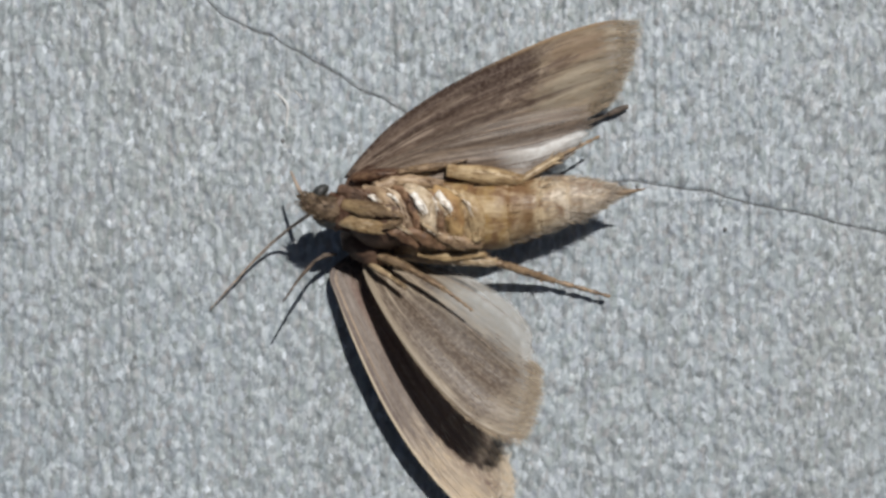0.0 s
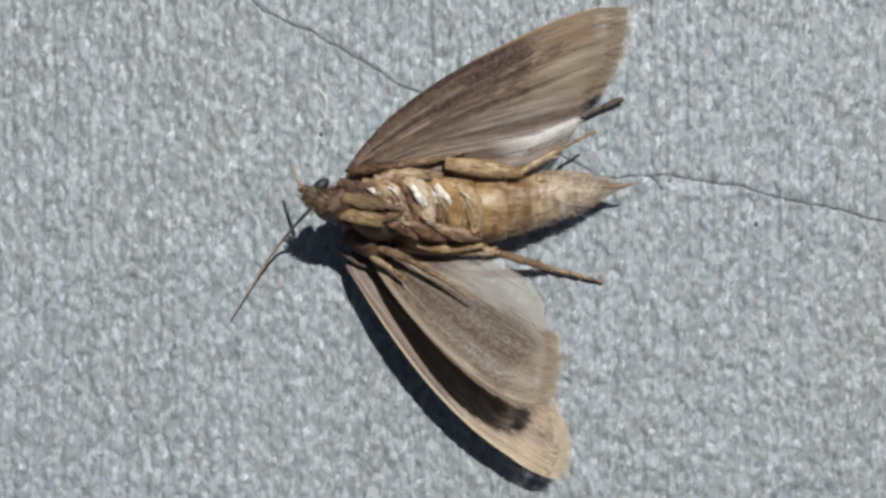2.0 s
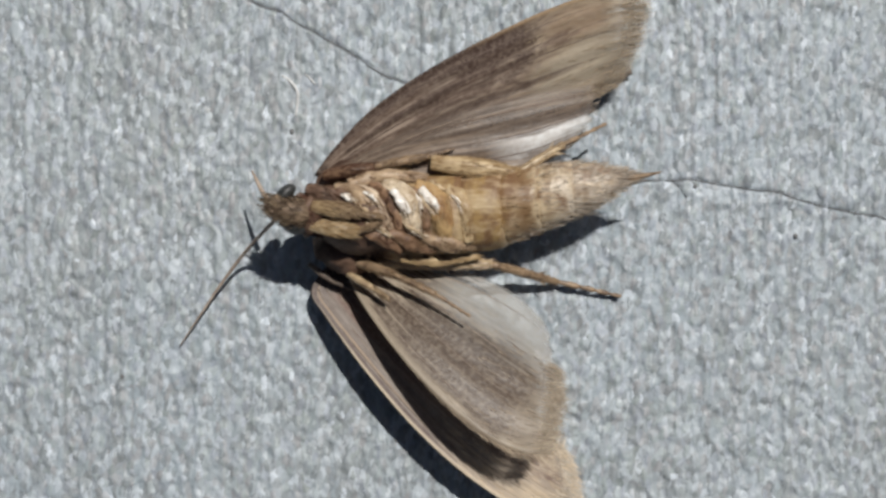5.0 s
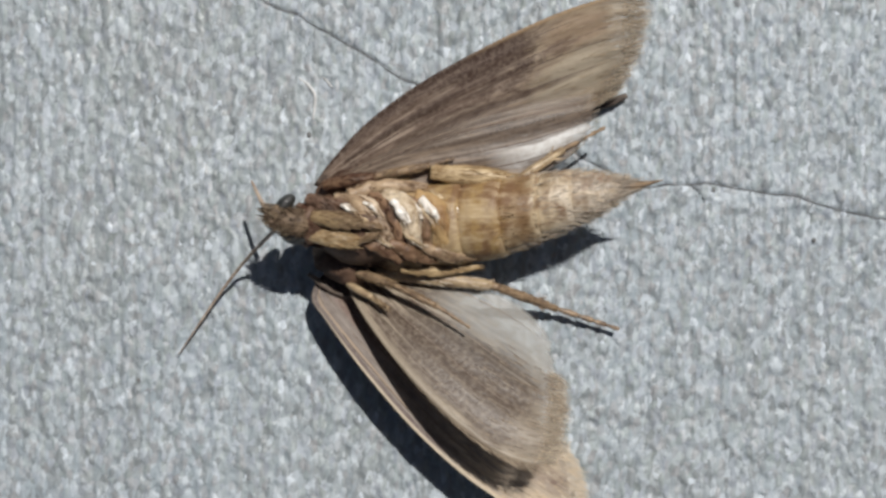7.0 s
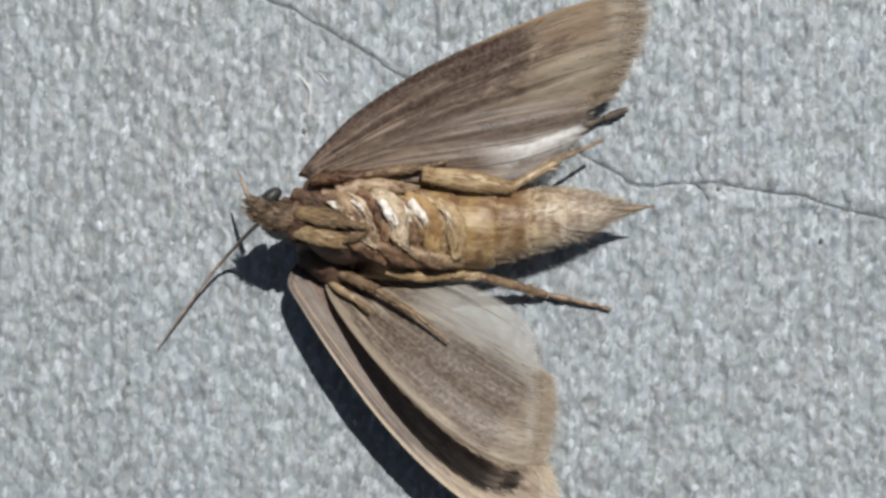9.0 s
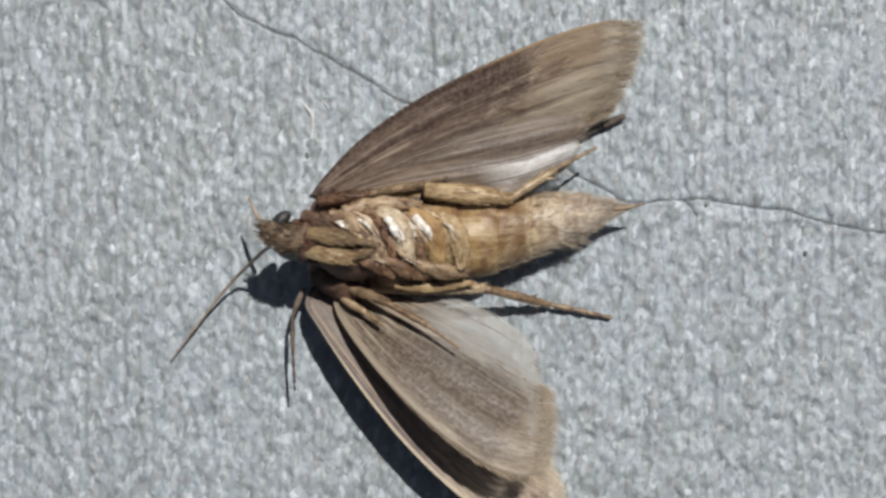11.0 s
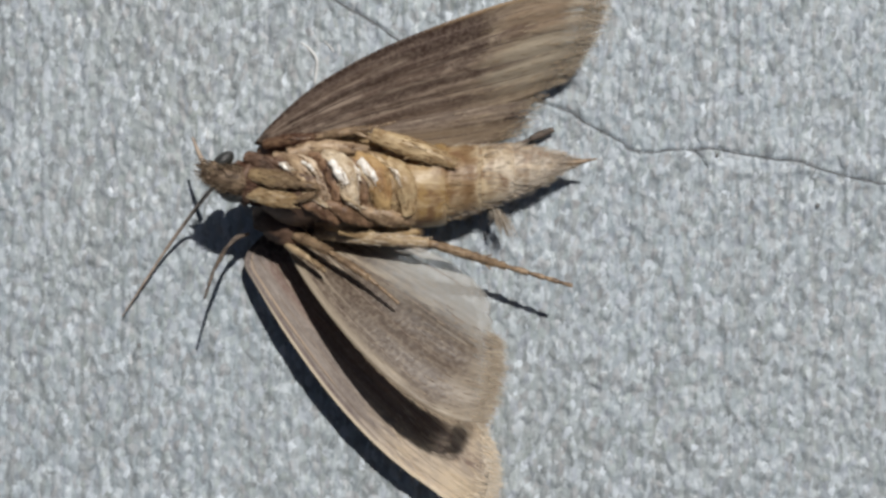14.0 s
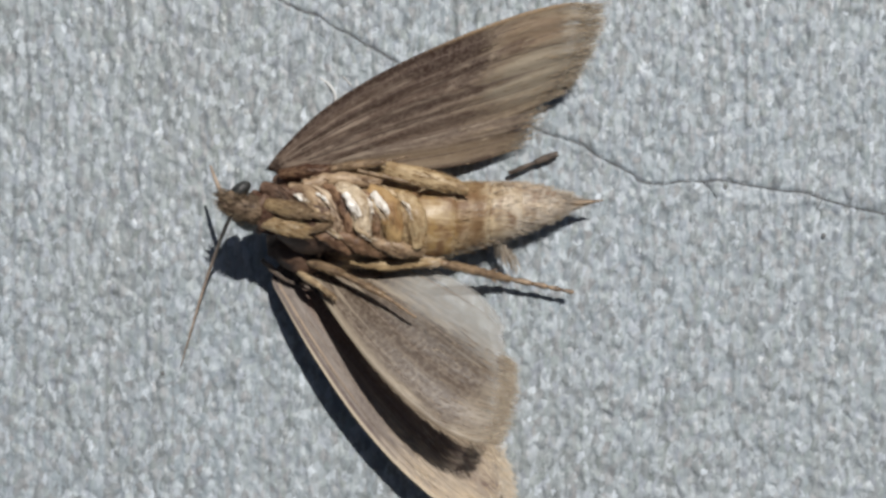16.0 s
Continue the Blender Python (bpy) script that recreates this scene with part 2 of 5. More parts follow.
def hindwing_material(name, dusk, pale, shine, thin, clear, far=0.0, rim=0.9, lead=0.8, cloud=0.0, fade=0.0, shine_from=0.58, hem=0.0, soft=0.06, shine_to=2.0, rays=0.0):
    """Thin and sheer: blotched and dusky, whitish in the fold near the body, where sheen is put into the colour."""
    m = Nodes(name, 0.42, 0.5)
    u, v = m.uv()
    streak = m.noise(m.mapped("UV", (1.7, 13, 1)), 1.0, 4, 0.66, 0.8)
    fine = m.noise(m.mapped("UV", (7, 38, 1)), 1.0, 3, 0.65, 0.25)
    grain = m.noise(m.mapped(), 6000, 2, 0.6)
    broad = m.noise(m.mapped("UV", (3.5, 3.2, 1)), 1.0, 4, 0.65, 0.8)
    col = m.mix(m.ramp(streak, [(0.45, 0.0), (0.55, 1.0)]), dusk, pale)
    col = m.mix(m.ramp(fine, [(0.38, 0.75), (0.5, 0.0)]), col, dusk)
    col = m.mix(m.ramp(fine, [(0.54, 0.0), (0.68, 0.6)]), col, pale)
    col = m.mix(m.ramp(m.maths("ADD", broad, m.maths("MULTIPLY", u, 0.2)), [(0.56, 0.0), (0.8, 0.75)]), col, dusk)
    ray = m.noise(m.mapped("UV", (0.9, 17, 1), 7), 1.0, 3, 0.6, 0.4)
    col = m.mix(m.maths("MULTIPLY", m.ramp(ray, [(0.40, rays), (0.48, 0.0)]), m.ramp(m.maths("ADD", u, m.maths("MULTIPLY", m.maths("SUBTRACT", fine, 0.5), 0.3)), [(0.55, 1.0), (0.9, 0.2)])), col, m.mix(0.5, dusk, (0.05, 0.03, 0.022)))
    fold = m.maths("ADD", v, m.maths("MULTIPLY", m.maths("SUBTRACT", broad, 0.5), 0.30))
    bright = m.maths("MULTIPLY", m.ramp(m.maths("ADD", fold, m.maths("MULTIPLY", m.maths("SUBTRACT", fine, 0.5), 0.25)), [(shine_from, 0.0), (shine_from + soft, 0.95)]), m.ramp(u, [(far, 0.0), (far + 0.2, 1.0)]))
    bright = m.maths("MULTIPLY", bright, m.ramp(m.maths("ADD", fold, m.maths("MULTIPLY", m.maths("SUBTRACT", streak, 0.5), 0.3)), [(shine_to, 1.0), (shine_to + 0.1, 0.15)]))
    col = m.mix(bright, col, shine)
    col = m.mix(m.ramp(m.maths("ADD", v, m.maths("MULTIPLY", m.maths("SUBTRACT", streak, 0.5), 0.12)), [(0.02, lead), (0.10, 0.0)]), col, pale)
    col = m.mix(m.maths("MULTIPLY", spot(m, u, v, (0.62, 0.36), (0.30, 0.26), broad), cloud), col, dusk)
    col = m.mix(m.maths("MULTIPLY", spot(m, u, v, (0.80, 0.26), (0.14, 0.26), streak), cloud), col, dusk)
    margin = m.maths("ADD", u, m.maths("MULTIPLY", m.maths("SUBTRACT", broad, 0.5), 0.3))
    col = m.mix(m.maths("MULTIPLY", m.ramp(margin, [(0.82, 0.0), (0.96, rim)]), m.ramp(v, [(0.45, 1.0), (0.8, 0.0)])), col, m.mix(m.ramp(fine, [(0.35, 0.0), (0.65, 1.0)]), pale, (0.54, 0.46, 0.36)))
    col = m.mix(m.ramp(grain, [(0.42, 0.0), (0.66, 0.3)]), col, pale)
    m.put("Base Color", col)
    m.bump(m.mix(0.4, streak, grain), 0.00008, 0.5)
    ends = m.ramp(m.maths("ADD", u, m.maths("MULTIPLY", m.maths("SUBTRACT", fine, 0.5), 0.2)), [(0.87, 0.0), (1.0, 0.8)])
    ends = m.maths("MAXIMUM", ends, m.ramp(m.maths("ADD", v, m.maths("MULTIPLY", m.maths("SUBTRACT", streak, 0.5), 0.5)), [(0.05, fade), (0.38, 0.0)]))
    ends = m.maths("MAXIMUM", ends, m.ramp(m.maths("ADD", v, m.maths("MULTIPLY", m.maths("SUBTRACT", streak, 0.5), 0.5)), [(0.80, 0.0), (1.0, hem)]))
    m.sheer(col, 0.3, m.maths("MAXIMUM", m.maths("MULTIPLY", m.ramp(fold, [(0.36, thin), (0.80, clear)]), m.ramp(u, [(0.35, 0.25), (0.62, 1.0)])), ends))
    return m.mat


GROUND = ground_material()
DIRT = plain_material("dirt_in_crack", (0.10, 0.105, 0.112), (0.22, 0.228, 0.238), 4000, 0.9, 0.1)
CHITIN = plain_material("tan_leg_scales", (0.095, 0.058, 0.036), (0.33, 0.23, 0.14), 2600, 0.42, 0.45, (1, 1, 1))
AMBER = plain_material("amber_leg_scales", (0.24, 0.15, 0.072), (0.53, 0.40, 0.235), 1700, 0.45, 0.4)
LEG_PALE = plain_material("pale_leg_scales", (0.18, 0.115, 0.062), (0.53, 0.405, 0.25), 1900, 0.42, 0.45)
LEG_DARK = plain_material("dark_foot_scales", (0.05, 0.04, 0.035), (0.15, 0.115, 0.09), 3000, 0.6, 0.3)
BELLY = belly_material(0.0084)
BELLY_FRONT = plain_material("straw_belly_scales", (0.20, 0.10, 0.04), (0.48, 0.32, 0.15), 1500, 0.52, 0.3, (0.6, 1, 1), 0.00006)
# white colour for the glints modelled on the breast
GLINT = plain_material("white_glint_scales", (0.66, 0.60, 0.52), (0.86, 0.82, 0.76), 1500, 0.3, 0.5)
GLOSSY = plain_material("glossy_cream_scales", (0.27, 0.18, 0.10), (0.70, 0.58, 0.42), 1900, 0.4, 0.4, bump=0.00005)
CLAY = plain_material("reddish_brown_scales", (0.055, 0.027, 0.016), (0.25, 0.15, 0.088), 1700, 0.48, 0.35, (0.6, 1, 1), 0.00005)
THORAX = plain_material("brown_thorax_scales", (0.045, 0.025, 0.018), (0.17, 0.105, 0.072), 1300, 0.55, 0.25, (0.6, 1, 1), 0.00005)
OLIVE = plain_material("olive_beige_scales", (0.165, 0.10, 0.05), (0.45, 0.33, 0.18), 1800, 0.52, 0.3, (0.6, 1, 1), 0.00005)
ROSE = plain_material("rosy_tan_scales", (0.145, 0.086, 0.05), (0.45, 0.325, 0.205), 1900, 0.45, 0.4, (0.6, 1, 1), 0.00005)
ROSE_PALE = plain_material("pale_rosy_scales", (0.20, 0.13, 0.08), (0.60, 0.475, 0.345), 1900, 0.42, 0.4, (0.6, 1, 1), 0.00005)
HEAD = plain_material("beige_head_scales", (0.05, 0.03, 0.02), (0.22, 0.155, 0.10), 2400, 0.6, 0.3)
EYE = plain_material("dark_compound_eye", (0.012, 0.013, 0.012), (0.05, 0.05, 0.048), 5000, 0.4, 0.5)
ANTENNA = plain_material("brown_antenna_scales", (0.20, 0.145, 0.11), (0.42, 0.335, 0.265), 3000, 0.5, 0.4)
FUR = hair_material("brown_grey_fur", [(0.035, 0.018, 0.013), (0.08, 0.045, 0.03), (0.15, 0.092, 0.06), (0.25, 0.17, 0.115)])
FUR_PALE = hair_material("pale_straw_fur", [(0.38, 0.30, 0.20), (0.54, 0.45, 0.33), (0.68, 0.61, 0.50)], clear=0.3)
FUR_TAIL = hair_material("pale_tail_hair", [(0.36, 0.29, 0.225), (0.50, 0.43, 0.35), (0.66, 0.60, 0.51)], clear=0.35)
FUR_FACE = hair_material("beige_face_fur", [(0.05, 0.03, 0.02), (0.13, 0.088, 0.056), (0.38, 0.30, 0.20)], clear=0.35)
FUR_TAN = hair_material("tan_leg_hair", [(0.16, 0.10, 0.055), (0.28, 0.19, 0.11), (0.40, 0.30, 0.19)])
FUR_ROSE = hair_material("rosy_breast_scales", [(0.11, 0.058, 0.032), (0.25, 0.155, 0.088), (0.43, 0.31, 0.195)])
FUR_CLAY = hair_material("red_brown_breast_scales", [(0.05, 0.021, 0.014), (0.12, 0.058, 0.036), (0.22, 0.13, 0.085)])
FUR_STRAW = hair_material("straw_breast_scales", [(0.24, 0.145, 0.065), (0.40, 0.27, 0.135), (0.58, 0.44, 0.26)])
FUR_CREAM = hair_material("cream_breast_scales", [(0.46, 0.35, 0.235), (0.62, 0.51, 0.38), (0.80, 0.72, 0.60)])
FRINGE = hair_material("wing_fringe_scales", [(0.42, 0.34, 0.25), (0.55, 0.465, 0.36), (0.70, 0.62, 0.50)], clear=0.6)
BRUSH = hair_material("tan_wing_scales", [(0.33, 0.245, 0.165), (0.51, 0.40, 0.275), (0.68, 0.565, 0.41)], clear=0.4)
BRUSH_CREAM = hair_material("cream_wing_scales", [(0.60, 0.47, 0.32), (0.77, 0.64, 0.47), (0.88, 0.79, 0.64)], clear=0.15)
BRUSH_BROWN = hair_material("brown_wing_scales", [(0.20, 0.145, 0.105), (0.38, 0.295, 0.215), (0.62, 0.52, 0.39)], clear=0.4)
FRINGE_PALE = hair_material("pale_wing_fringe_scales", [(0.62, 0.53, 0.42), (0.74, 0.66, 0.55), (0.90, 0.84, 0.75)], clear=0.4)
BELLY_GOLD = hair_material("golden_belly_hair", [(0.36, 0.24, 0.10), (0.48, 0.34, 0.16), (0.58, 0.45, 0.26)], clear=0.25)
BELLY_BROWN = hair_material("brown_belly_hair", [(0.12, 0.065, 0.028), (0.24, 0.15, 0.072), (0.40, 0.285, 0.165)], clear=0.2)
BELLY_PALE = hair_material("grey_straw_belly_hair", [(0.42, 0.345, 0.28), (0.58, 0.50, 0.41), (0.74, 0.67, 0.57)], clear=0.45)
FOREWING = forewing_material("forewing_scales", (0.235, 0.165, 0.125), (0.058, 0.033, 0.026), (0.58, 0.47, 0.325), (0.36, 0.24, 0.13), (0.41, 0.325, 0.255),
                             [((0.60, 0.16), (0.13, 0.22), (0.066, 0.038, 0.030), 0.8), ((0.84, 0.2), (0.10, 0.16), (0.36, 0.255, 0.17), 0.7), ((0.79, 0.3), (0.05, 0.07), (0.13, 0.08, 0.058), 0.7),
                              ((0.86, 0.62), (0.16, 0.26), (0.52, 0.45, 0.345), 0.7), ((0.50, 0.60), (0.34, 0.05), (0.075, 0.046, 0.035), 0.9), ((0.32, 0.33), (0.25, 0.06), (0.07, 0.043, 0.033), 0.85), ((0.60, 0.82), (0.24, 0.05), (0.10, 0.066, 0.05), 0.7), ((0.0, 0.5), (0.05, 2.0), (0.05, 0.032, 0.026), 1.0), ((0.97, 0.1), (0.06, 0.25), (0.56, 0.46, 0.33), 0.8)], 1.0, 0.75, 0.62, 11, 0.5)
FOLD = forewing_material("rear_forewing_scales", (0.215, 0.155, 0.115), (0.075, 0.047, 0.036), (0.40, 0.31, 0.20), (0.30, 0.21, 0.12), (0.33, 0.265, 0.20), [((0.5, 0.75), (0.5, 0.2), (0.30, 0.225, 0.15), 0.7)], 0.0, 0.6, 0.9)
# lit copy of the forewing colours: bright edge and thorax-shaded root painted in
FOREWING_LIT = forewing_material("forewing_scales_lit_edge", (0.29, 0.248, 0.222), (0.165, 0.128, 0.110), (0.78, 0.63, 0.455), (0.82, 0.70, 0.53), (0.40, 0.345, 0.30),
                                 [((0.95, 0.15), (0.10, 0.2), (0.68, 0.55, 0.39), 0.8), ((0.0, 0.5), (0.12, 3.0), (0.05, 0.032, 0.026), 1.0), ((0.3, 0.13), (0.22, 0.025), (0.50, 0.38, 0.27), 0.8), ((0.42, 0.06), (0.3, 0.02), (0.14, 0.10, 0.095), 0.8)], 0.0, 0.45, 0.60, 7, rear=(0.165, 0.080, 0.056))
HINDWING = hindwing_material("sheer_hindwing", (0.115, 0.078, 0.056), (0.52, 0.435, 0.33), (0.60, 0.585, 0.55), 0.08, 0.58, 0.34, cloud=0.75, hem=0.9, shine_from=0.46, soft=0.34, rays=0.8, rim=0.65)
HINDWING_WHITE = hindwing_material("hindwing_painted_sheen", (0.13, 0.09, 0.066), (0.33, 0.25, 0.185), (0.93, 0.92, 0.90), 0.30, 0.0, 0.58, 0.0, 0.0, fade=0.95, shine_from=0.54, shine_to=0.74)
VEIN = plain_material("wing_vein", (0.16, 0.118, 0.09), (0.29, 0.23, 0.18), 3000, 0.5, 0.3)
VEIN_DARK = plain_material("dark_wing_vein", (0.075, 0.048, 0.036), (0.17, 0.125, 0.10), 3000, 0.6, 0.2)
LINT = plain_material("white_lint", (0.48, 0.48, 0.47), (0.66, 0.66, 0.65), 3000, 0.6, 0.3)
GRIT = plain_material("dark_grit", (0.14, 0.14, 0.14), (0.24, 0.24, 0.24), 3000, 0.8, 0.2)


# ---------------------------------------------------------------- mesh helpers (millimetres in, metres out)
def part(name, verts, faces, material, parent=None, label="", uvs=None, smooth=True, kind=""):
    """Links one mesh object, under a thing or under a part."""
    me = bpy.data.meshes.new(name)
    me.from_pydata([tuple(c * MM for c in v) for v in verts], [], faces)
    me.materials.append(material)
    if uvs is not None:
        layer = me.uv_layers.new(name="UVMap")
        index = np.empty(len(me.loops), dtype=np.int32)
        me.loops.foreach_get("vertex_index", index)
        layer.data.foreach_set("uv", np.asarray(uvs, dtype=np.float32)[index].ravel())
    me.polygons.foreach_set("use_smooth", [smooth and kind != "stuff"] * len(me.polygons))
    me.update()
    ob = new(name, me)
    ob.parent = parent
    return tagged(ob, label, kind=kind)


def spline(points, n):
    """A smooth curve through the points, in n even samples."""
    p = np.array(points, dtype=float)
    p = np.vstack([2 * p[0] - p[1], p, 2 * p[-1] - p[-2]])
    out = []
    for i in range(1, len(p) - 2):
        for t in np.linspace(0, 1, 24, endpoint=False):
            a, b, c, d = p[i - 1], p[i], p[i + 1], p[i + 2]
            out.append(0.5 * (2 * b + (c - a) * t + (2 * a - 5 * b + 4 * c - d) * t * t + (3 * b - a - 3 * c + d) * t ** 3))
    out.append(p[-2])
    out = np.array(out)
    run = np.concatenate([[0], np.cumsum(np.linalg.norm(np.diff(out, axis=0), axis=1))])
    return np.array([np.interp(np.linspace(0, run[-1], n), run, out[:, k]) for k in range(out.shape[1])]).T


def tube(points, radii, sides=8, n=None, flat=1.0, rough=0.0, seed=1):
    """A tapered tube along a smooth curve, closed at both ends."""
    rng = random.Random(seed)
    n = n or 6 * len(points)
    rows = spline([(*p, r) for p, r in zip(points, radii)], n)
    verts, faces = [], []
    for i, (x, y, z, r) in enumerate(rows):
        along = rows[min(i + 1, n - 1), :3] - rows[max(i - 1, 0), :3]
        along = Vector(along).normalized()
        side = along.cross(Vector((0, 0, 1)))
        side = side.normalized() if side.length > 0.01 else Vector((1, 0, 0))
        up = side.cross(along)
        for k in range(sides):
            a = 2 * math.pi * k / sides
            q = max(r, 0.004) * (1 + rough * rng.uniform(-1, 1))
            verts.append(tuple(Vector((x, y, z)) + side * math.cos(a) * q + up * math.sin(a) * q * flat))
    for i in range(n - 1):
        for k in range(sides):
            a, b = i * sides + k, i * sides + (k + 1) % sides
            faces.append((a, b, b + sides, a + sides))
    faces.append(tuple(range(sides - 1, -1, -1)))
    faces.append(tuple((n - 1) * sides + k for k in range(sides)))
    return verts, faces


def blob(centre, size, rings=20, sides=28, lumps=0.0, seed=1.0, turn=0.0):
    """A rounded, slightly uneven body."""
    verts, faces = [], []
    ca, sa = math.cos(radians(turn)), math.sin(radians(turn))
    for i in range(rings + 1):
        b = math.pi * i / rings
        for k in range(sides):
            a = 2 * math.pi * k / sides
            d = Vector((math.cos(b), math.sin(b) * math.cos(a), math.sin(b) * math.sin(a)))
            w = 1 + lumps * noise.noise(d * 2.3 + Vector((seed, 0, 0)))
            x, y, z = d.x * size[0] * w, d.y * size[1] * w, d.z * size[2] * w
            verts.append((centre[0] + x * ca - y * sa, centre[1] + x * sa + y * ca, centre[2] + z))
    for i in range(rings):
        for k in range(sides):
            a, b = i * sides + k, i * sides + (k + 1) % sides
            faces.append((a, a + sides, b + sides, b))
    return verts, faces


def strands(roots, length, width, seed=1, bend=0.25, spread=0.35):
    """Many fine tapered hairs. roots: (place, direction) pairs."""
    rng = random.Random(seed)
    verts, faces = [], []
    for place, way in roots:
        d = Vector(way) + Vector([rng.uniform(-spread, spread) for _ in range(3)])
        d.normalize()
        side = d.cross(Vector((rng.uniform(-0.4, 0.4), rng.uniform(-0.4, 0.4), 1))).normalized()
        l, w = length * rng.uniform(0.55, 1.25), width * rng.uniform(0.7, 1.3)
        o = Vector(place)
        tip = o + d * l + Vector((0, 0, -bend * l * rng.uniform(0, 1)))
        mid = o + d * l * 0.55
        up = side.cross(d) * w * 0.4
        i = len(verts)
        verts += [tuple(o - side * w), tuple(o + side * w), tuple(o + up), tuple(mid - side * w * 0.9), tuple(mid + side * w * 0.9), tuple(mid + up), tuple(tip)]
        faces += [(i + 2, i + 5, i + 3, i), (i + 1, i + 4, i + 5, i + 2), (i, i + 3, i + 4, i + 1), (i + 5, i + 6, i + 3), (i + 4, i + 6, i + 5), (i + 3, i + 6, i + 4)]
    return verts, faces


def coat(points, radii, count, length, width, seed, lift=0.16, flat=1.0):
    """Flat overlapping scales on a tapered tube, all lying towards its far end."""
    rng = random.Random(seed)
    rows = spline([(*p, r) for p, r in zip(points, radii)], 60)
    roots = []
    for _ in range(count):
        i = rng.randrange(59)
        o, r = Vector(rows[i, :3]), rows[i, 3]
        d = (Vector(rows[i + 1, :3]) - o).normalized()
        s = d.cross(Vector((0, 0, 1))).normalized()
        u = s.cross(d)
        a = rng.uniform(-0.35, math.pi + 0.35)
        w = s * math.cos(a) + u * math.sin(a) * flat
        roots.append((tuple(o + w * r * 0.97), tuple(d + w * lift)))
    return strands(roots, length, width, seed, bend=0.04, spread=0.07)


def lobe(name, line, radii, material, hair, parent, seed, flat=0.6, hairs=260, length=0.26, label=""):
    """A rounded limb base or plate under a close coat of fine hair that lies along it."""
    verts, faces = tube(line, radii, 16, 34, flat=flat)
    shake = lambda v, k: 0.09 * noise.noise(v * 2.4 + Vector((seed, k, 0))) + 0.04 * noise.noise(v * 6.5 + Vector((k, seed, 0)))
    verts = [tuple(Vector(v) + Vector([shake(Vector(v), k) for k in (1.0, 5.0, 9.0)])) for v in verts]
    ob = part(name, verts, faces, material, parent, label)
    part("hair_coat", *coat(line, radii, hairs, length, 0.013, seed, lift=0.05, flat=flat), hair, ob, kind="stuff")
    return ob


# ---------------------------------------------------------------- the ground, one sheet with a fine grain
STEP, NX, NY = 0.058, 930, 640                    # millimetres between grid lines, lines each way
def grain_field(sx, sy, seed):
    """Smooth random relief with grains of about sx by sy grid steps."""
    f = np.fft.fft2(np.random.default_rng(seed).standard_normal((NY, NX)))
    kx, ky = np.meshgrid(np.fft.fftfreq(NX), np.fft.fftfreq(NY))
    g = np.real(np.fft.ifft2(f * np.exp(-2 * (np.pi ** 2) * ((kx * sx) ** 2 + (ky * sy) ** 2))))
    return g / g.std()


CRACK = [(-9.14, 11.89), (-8.41, 11.04), (-7.56, 10.22), (-6.83, 9.84), (-6.11, 9.47), (-5.50, 9.31), (-4.77, 8.85), (-4.16, 8.51), (-3.19, 7.96), (-2.22, 7.35), (-1.49, 6.87), (-0.64, 6.56), (0.50, 5.88), (2.48, 5.09), (4.46, 4.42), (4.89, 4.24), (5.33, 3.91), (5.99, 3.57), (6.43, 3.35), (6.76, 3.17), (6.93, 2.95), (7.42, 2.83), (7.90, 2.81), (8.41, 2.89), (9.07, 2.93), (9.73, 2.93), (10.17, 2.97), (11.05, 2.81), (11.82, 2.69), (12.37, 2.58), (13.25, 2.53), (13.91, 2.31), (15.01, 1.99), (16.07, 1.76), (17.65, 1.49), (18.97, 1.08), (20.6, 0.75), (22.4, 0.2), (24.5, -0.1)]
BRANCH = [(9.45, 2.90), (9.71, 2.64), (9.97, 2.28)]


